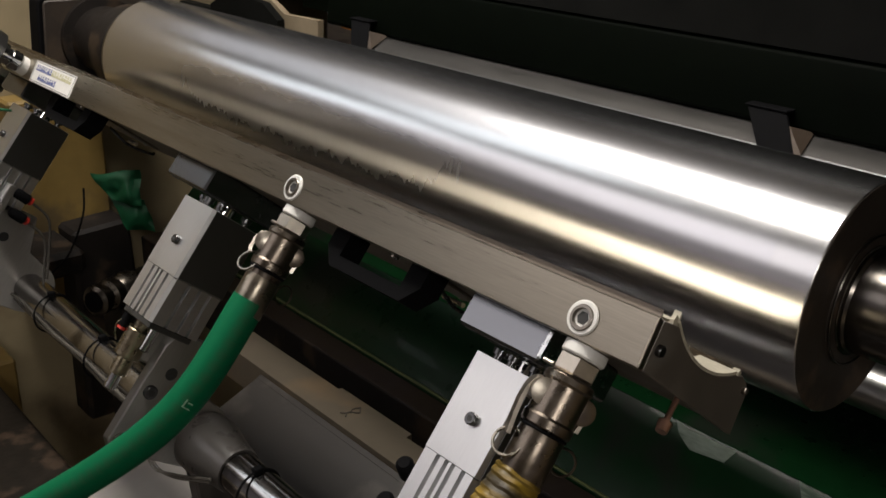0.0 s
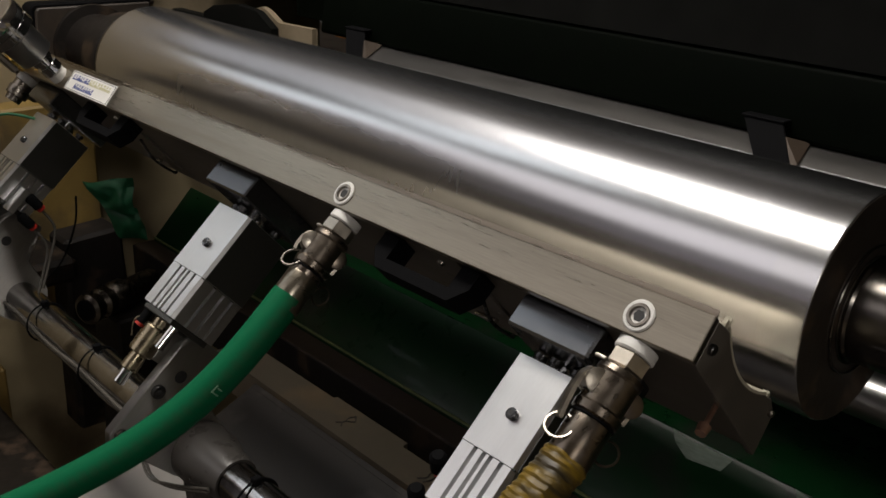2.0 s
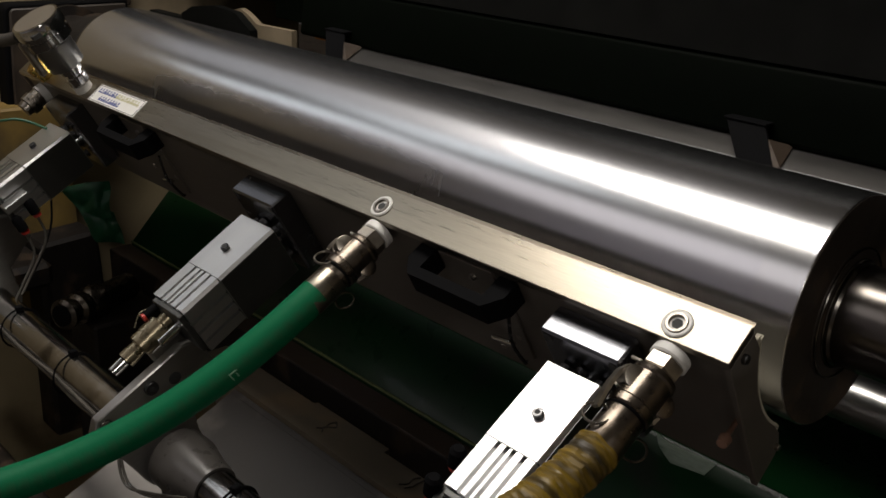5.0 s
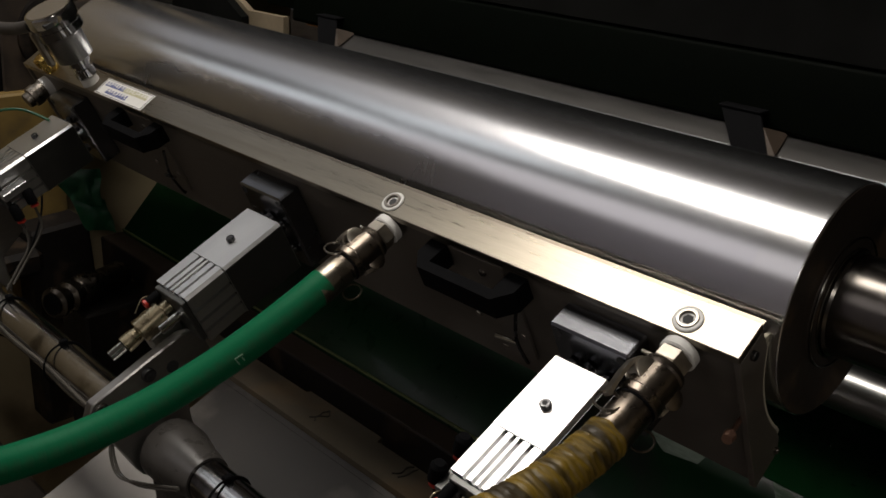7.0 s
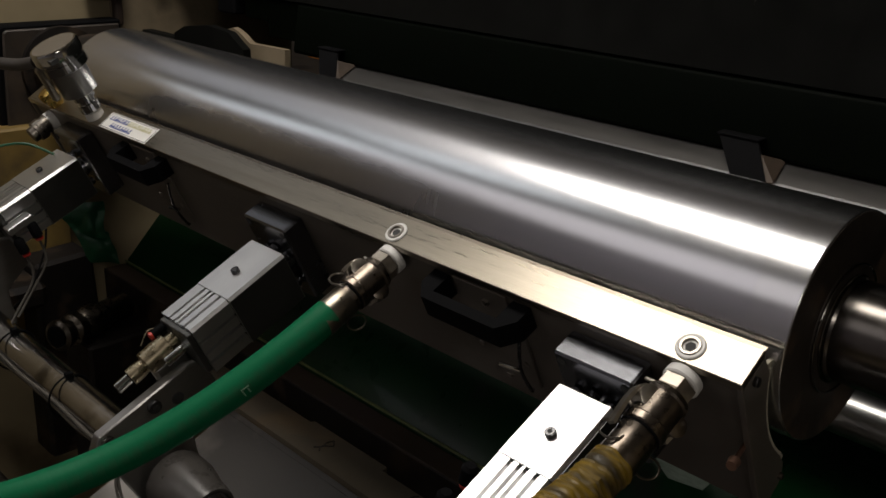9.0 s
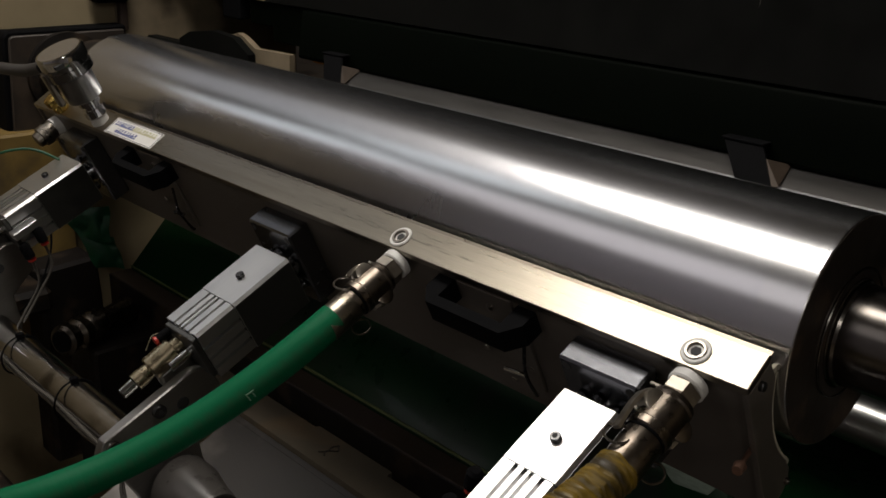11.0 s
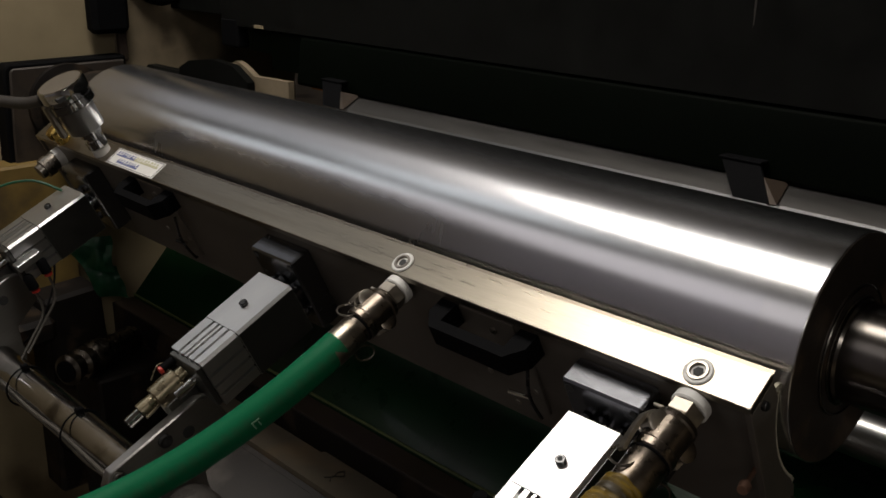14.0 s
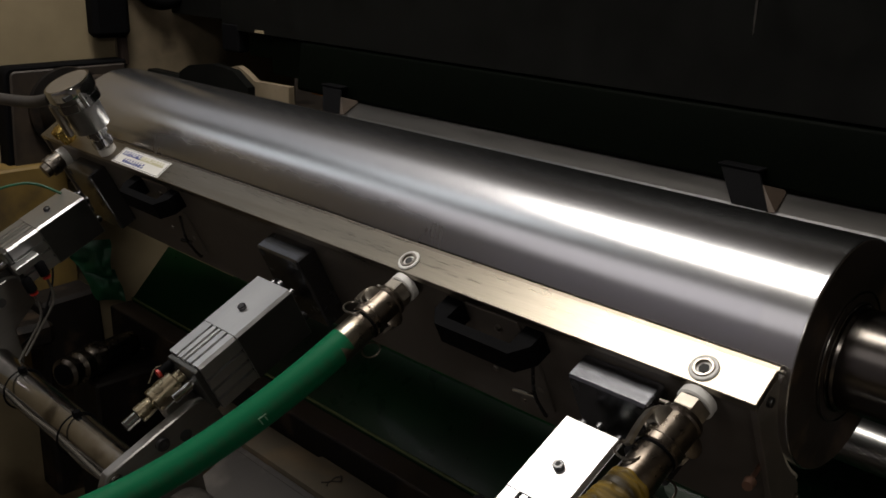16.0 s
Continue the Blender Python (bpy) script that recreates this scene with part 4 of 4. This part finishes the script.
# ---- cam-lock couplings on the chamber ----
def coupling(x, end, metal, reach, ring_lean, folded):
    t = swung("hose_coupling", "cast stainless cam-lock hose coupling with ring-pull levers", "hose coupling", "hose couplings")
    v = 0.1545
    axis = (0, -1, 0)
    part("collar", lathe(B(), [(0, 0.0132), (0.006, 0.0134), (0.0072, 0.0122)], (x, 0.2294, v), axis, 36), WHITE, t, "white plastic collar")
    part("hex_nut", lathe(B(), [(0, 0.0114), (0.001, 0.0132), (0.0100, 0.0132), (0.0112, 0.0118)], (x, 0.2222, v), axis, 6), LEVER, t)
    for z in (-1, 1):
        part("lug", rod(B(), (x - 0.011, 0.2125, v + 0.006 * z), (x - 0.0185, 0.2125, v + 0.006 * z), 0.0014, seg=10), LEVER, t)
    body = [(0, 0.0120), (0.0015, 0.0148), (0.005, 0.0154), (0.0066, 0.0144), (0.026, 0.0146), (0.0275, 0.0156), (0.0325, 0.0154), (0.034, 0.0138), (0.037, 0.0131), (0.2102 - end, 0.0131)]
    part("body", lathe(B(), body, (x, 0.2107, v), axis, 48), BODY, t)
    part("groove_ring", torus(B(), (x, 0.1760, v), axis, 0.0138, 0.0011, 40, 6), BLACK, t)
    part("ferrule", lathe(B(), [(0, 0.0136), (0.001, 0.0139), (0.030, 0.0139), (0.031, 0.0135)], (x, end + 0.030, v), axis, 36), metal, t)
    for a in (128, -52):
        c, s = math.cos(radians(a)), math.sin(radians(a))
        q = Vector((c, 0, s))
        across = Vector((-s, 0, c))
        centre = Vector((x, 0.196, v))
        back = Vector((0, -1, 0))
        part("cam_slot", lathe(B(), [(0, 0.0074), (0.0012, 0.0070)], centre + q * 0.0138, q, 20), SLOT, t, "dark slot for the cam")
        for e in (-1, 1):
            m = centre + q * 0.0128 + across * (e * 0.0068)
            part("ear", lathe(B(), [(0, 0.0070), (0.0004, 0.0078), (0.0020, 0.0078), (0.0024, 0.0070)], m - across * 0.0012, across, 24), LEVER if a > 0 else BODY, t)
        lever = B()
        line = [(0.0165, -0.006), (0.0192, 0.001), (0.0192, 0.008), (0.0180, 0.012)] if folded else [(0.0165, -0.006), (0.0195, 0.001), (0.0198, 0.010), (0.0188, 0.020), (0.0172, 0.030)]
        if a < 0:
            line = [(0.0150, -0.004), (0.0158, 0.002), (0.0148, 0.012)]
        for (r0, d0), (r1, d1) in zip(line, line[1:]):
            quad = []
            for e in (-0.0036, 0.0036):
                quad += [lever.verts.new(centre + q * (rr + h) + back * dd + across * e) for rr, dd, h in ((r0, d0, 0), (r1, d1, 0), (r1, d1, 0.0026), (r0, d0, 0.0026))]
            for f4 in ((0, 1, 2, 3), (4, 5, 6, 7), (0, 1, 5, 4), (1, 2, 6, 5), (2, 3, 7, 6), (3, 0, 4, 7)):
                lever.faces.new([quad[i] for i in f4])
        lv = part("cam_lever", lever, LEVER, t, "steel cam lever")
        part("lever_cam", rod(B(), centre + q * 0.0140 - across * 0.0052, centre + q * 0.0140 + across * 0.0052, 0.0064, seg=18), LEVER, lv)
        if a > 0:
            part("pull_ring", torus(B(), centre + q * 0.0165 - across * 0.003 + back * reach, q * 0.72 - across * ring_lean - back * 0.35, 0.0086, 0.0010, 36, 6), NICKEL, lv, "wire pull ring")
        else:
            part("pull_ring", torus(B(), centre + q * 0.0200 + across * -0.004 + back * 0.030, q * 0.62 - across * 0.72 - back * 0.05, 0.0078, 0.0008, 36, 6), BODY, lv, "wire pull ring")
    return t


coupling(-0.0487, 0.146, BODY, 0.034, 0.85, False)
coupling(-0.3376, 0.141, STEEL, 0.019, 0.75, True)

# the taped hose on the near coupling
th_ = swung("taped_hose", "feed hose wound with dirty yellow tape", "hose")
tb = B()
prof = []
for i in range(70):
    prof.append((0.0016 * i, 0.0147 + 0.0005 * math.sin(i * 2.1) + 0.0003 * math.sin(i * 0.63)))
lathe(tb, prof, (-0.0487, 0.149, 0.1548), (-0.06, -1, 0.11), 36)
for vtx in tb.verts:
    d = vtx.co - Vector((-0.0487, 0.149, 0.1548))
    vtx.co += Vector((0, 0, 1)) * 2.2 * d.y * d.y + Vector((1, 1, 1)) * 0.0012 * noise.noise(vtx.co * 140)
part("tape_winding", tb, TAPE, th_)
part("hose_tail", pipe(B(), [(-0.0545, 0.045, 0.190), (-0.060, 0.0, 0.212), (-0.066, -0.06, 0.235), (-0.07, -0.12, 0.20)], 0.0135, 20), TAPE, th_)

# ---- bleed valve and fittings near the label ----
bv = swung("bleed_valve", "stainless capped cam-lock valve standing on the chamber", "valve")
X, UU = -0.9045, 0.2415
part("thread_tape", lathe(B(), [(0, 0.0112), (0.009, 0.0108)], (X, UU, 0.170), (0, 0, 1), 28), WHITE, bv)
part("stem", lathe(B(), [(0, 0.0095), (0.004, 0.0128), (0.014, 0.0128), (0.0145, 0.0105), (0.020, 0.0105), (0.0205, 0.0135), (0.028, 0.0135)], (X, UU, 0.178), (0, 0, 1), 28), CHROME, bv)
part("body", lathe(B(), [(0, 0.015), (0.003, 0.0215), (0.034, 0.0225), (0.036, 0.0205)], (X, UU, 0.205), (0, 0, 1), 36), CHROME_DULL, bv)
cap = part("cap", lathe(B(), [(0, 0.023), (0.002, 0.0285), (0.012, 0.0285), (0.0125, 0.0270), (0.017, 0.0270), (0.0175, 0.0300), (0.030, 0.0300), (0.0325, 0.0285)], (X, UU, 0.2405), (0, 0, 1), 44), CHROME, bv, "polished round cap")
part("cap_top", lathe(B(), [(0, 0.0265), (0.0006, 0.026)], (X, UU, 0.2728), (0, 0, 1), 40), OLDBAR, cap, "dull tan cap top")
part("cap_slot", box(B(), X + 0.010, X + 0.0295, UU - 0.022, UU - 0.012, 0.2615, 0.2665), SLOT, cap)
part("lever", box(B(), X - 0.009, X + 0.002, UU - 0.033, UU - 0.025, 0.212, 0.258, 0.002), NICKEL, bv)
part("side_hose", pipe(B(), [(X - 0.012, UU - 0.024, 0.262), (X - 0.05, UU - 0.035, 0.258), (X - 0.12, UU - 0.05, 0.262), (X - 0.25, UU - 0.07, 0.27), (X - 0.34, UU - 0.10, 0.22)], 0.0075, 12), GREY, bv, "grey drain hose")
bp = swung("drain_fitting", "brass and steel drain fitting at the chamber's end", "pipe fitting")
part("elbow", lathe(B(), [(0, 0.010), (0.012, 0.010), (0.0125, 0.0125), (0.022, 0.0125), (0.024, 0.009)], (-1.01, 0.238, 0.170), (0, -0.2, 1), 20), BRASS_Y, bp)
part("ring", lathe(B(), [(0, 0.0135), (0.0107, 0.0135)], (-1.045, 0.2338, 0.142), (0, -1, 0), 28), WHITE, bp)
part("body", lathe(B(), [(0, 0.0125), (0.008, 0.0125), (0.009, 0.0145), (0.020, 0.014), (0.021, 0.011), (0.028, 0.010)], (-1.045, 0.2231, 0.142), (0, -1, -0.1), 28), NICKEL, bp)
ew = swung("earth_wire", "thin green and yellow earth wire", "wire", push=False)
part("strand", pipe(B(), [(-0.975, 0.190, 0.130), (-1.00, 0.170, 0.155), (-1.02, 0.13, 0.165), (-1.04, 0.09, 0.150), (-1.05, 0.06, 0.10)], 0.0018, 8), WAD, ew)

# ---- the green hose: rigid short pieces that follow the chamber ----
gh = thing("green_hose", "thick green rubber feed hose with a pale scuff", "hose", "feed hoses")
CLOSED = ((-0.4167, -0.3333, -0.1769), (-0.4020, -0.4650, -0.1485))
OPENED = ((-0.3442, -0.3458, -0.1360), (-0.4720, -0.4385, -0.2501))


def hose_line(angle, push):
    m = swing_pose(angle, push)
    k = angle / 25.74
    p0, p1 = m @ Vector((-0.3376, 0.150, 0.1550)), m @ Vector((-0.3376, 0.0585 - 0.003 * k, 0.1560))
    p2, p3 = (Vector(a).lerp(Vector(b), k) for a, b in zip(CLOSED, OPENED))
    pts = []
    for i in range(121):
        s = i / 120
        pts.append((1 - s) ** 3 * p0 + 3 * (1 - s) ** 2 * s * p1 + 3 * (1 - s) * s * s * p2 + s ** 3 * p3)
    d = (p3 - p2).normalized()
    p4, p5 = p3 + d * 0.25, Vector((-0.95, -0.95, -1.05))
    for i in range(1, 121):
        s = i / 120
        pts.append((1 - s) ** 3 * p3 + 3 * (1 - s) ** 2 * s * (p3 + d * 0.12) + 3 * (1 - s) * s * s * p4 + s ** 3 * p5)
    return pts


def along(pts, dist):
    for a, b in zip(pts, pts[1:]):
        l = (b - a).length
        if dist <= l:
            return a + (b - a) * (dist / l)
        dist -= l
    return pts[-1]


SEG_LEN = 0.0100
LONG = 0.12
segs = []
seg_lengths = [SEG_LEN] * 40 + [LONG] * 9
segb = B()
lathe(segb, [(-0.0012, 0.0139), (SEG_LEN + 0.0012, 0.0139)], (0, 0, 0), (0, 0, 1), 40)
first = part("hose_piece", segb, HOSE, gh)
lathe_l = B()
lathe(lathe_l, [(-0.004, 0.012), (0.0, 0.0139), (LONG, 0.0139), (LONG + 0.004, 0.012)], (0, 0, 0), (0, 0, 1), 32)
long_first = part("hose_piece", lathe_l, HOSE, gh)
for i, l in enumerate(seg_lengths):
    if i == 0:
        segs.append(first)
    elif i == 40:
        segs.append(long_first)
    else:
        o = new("hose_piece", (first if l == SEG_LEN else long_first).data)
        o.parent = gh
        segs.append(o)
for x0, x1, z0, z1 in ((-0.0035, 0.0035, 0.0095, 0.0105), (0.0022, 0.0034, 0.0030, 0.0092), (-0.0030, 0.0012, 0.0045, 0.0056)):
    part("scuff", box(B(), x0, x1, -0.01425, -0.0137, z0, z1, 0.0001), MARK, segs[8], "pale scuff")


def seg_pose(angle, push, i):
    pts = hose_line(angle, push)
    d0 = sum(seg_lengths[:i])
    a, b = along(pts, d0), along(pts, d0 + seg_lengths[i])
    return Matrix.Translation(a) @ (b - a).to_track_quat("Z", "X").to_matrix().to_4x4()


# ---- movement ----
def motions():
    for ob in SWUNG:
        walk(ob, [(t, swing_pose(a)) for t, a in SWING])
    for ob in PUSHED:
        walk(ob, [(t, swing_pose(a, PUSH.get(t, 0.0))) for t, a in SWING])
    for i, ob in enumerate(segs):
        walk(ob, [(t, seg_pose(a, PUSH.get(t, 0.0), i)) for t, a in SWING])


motions()
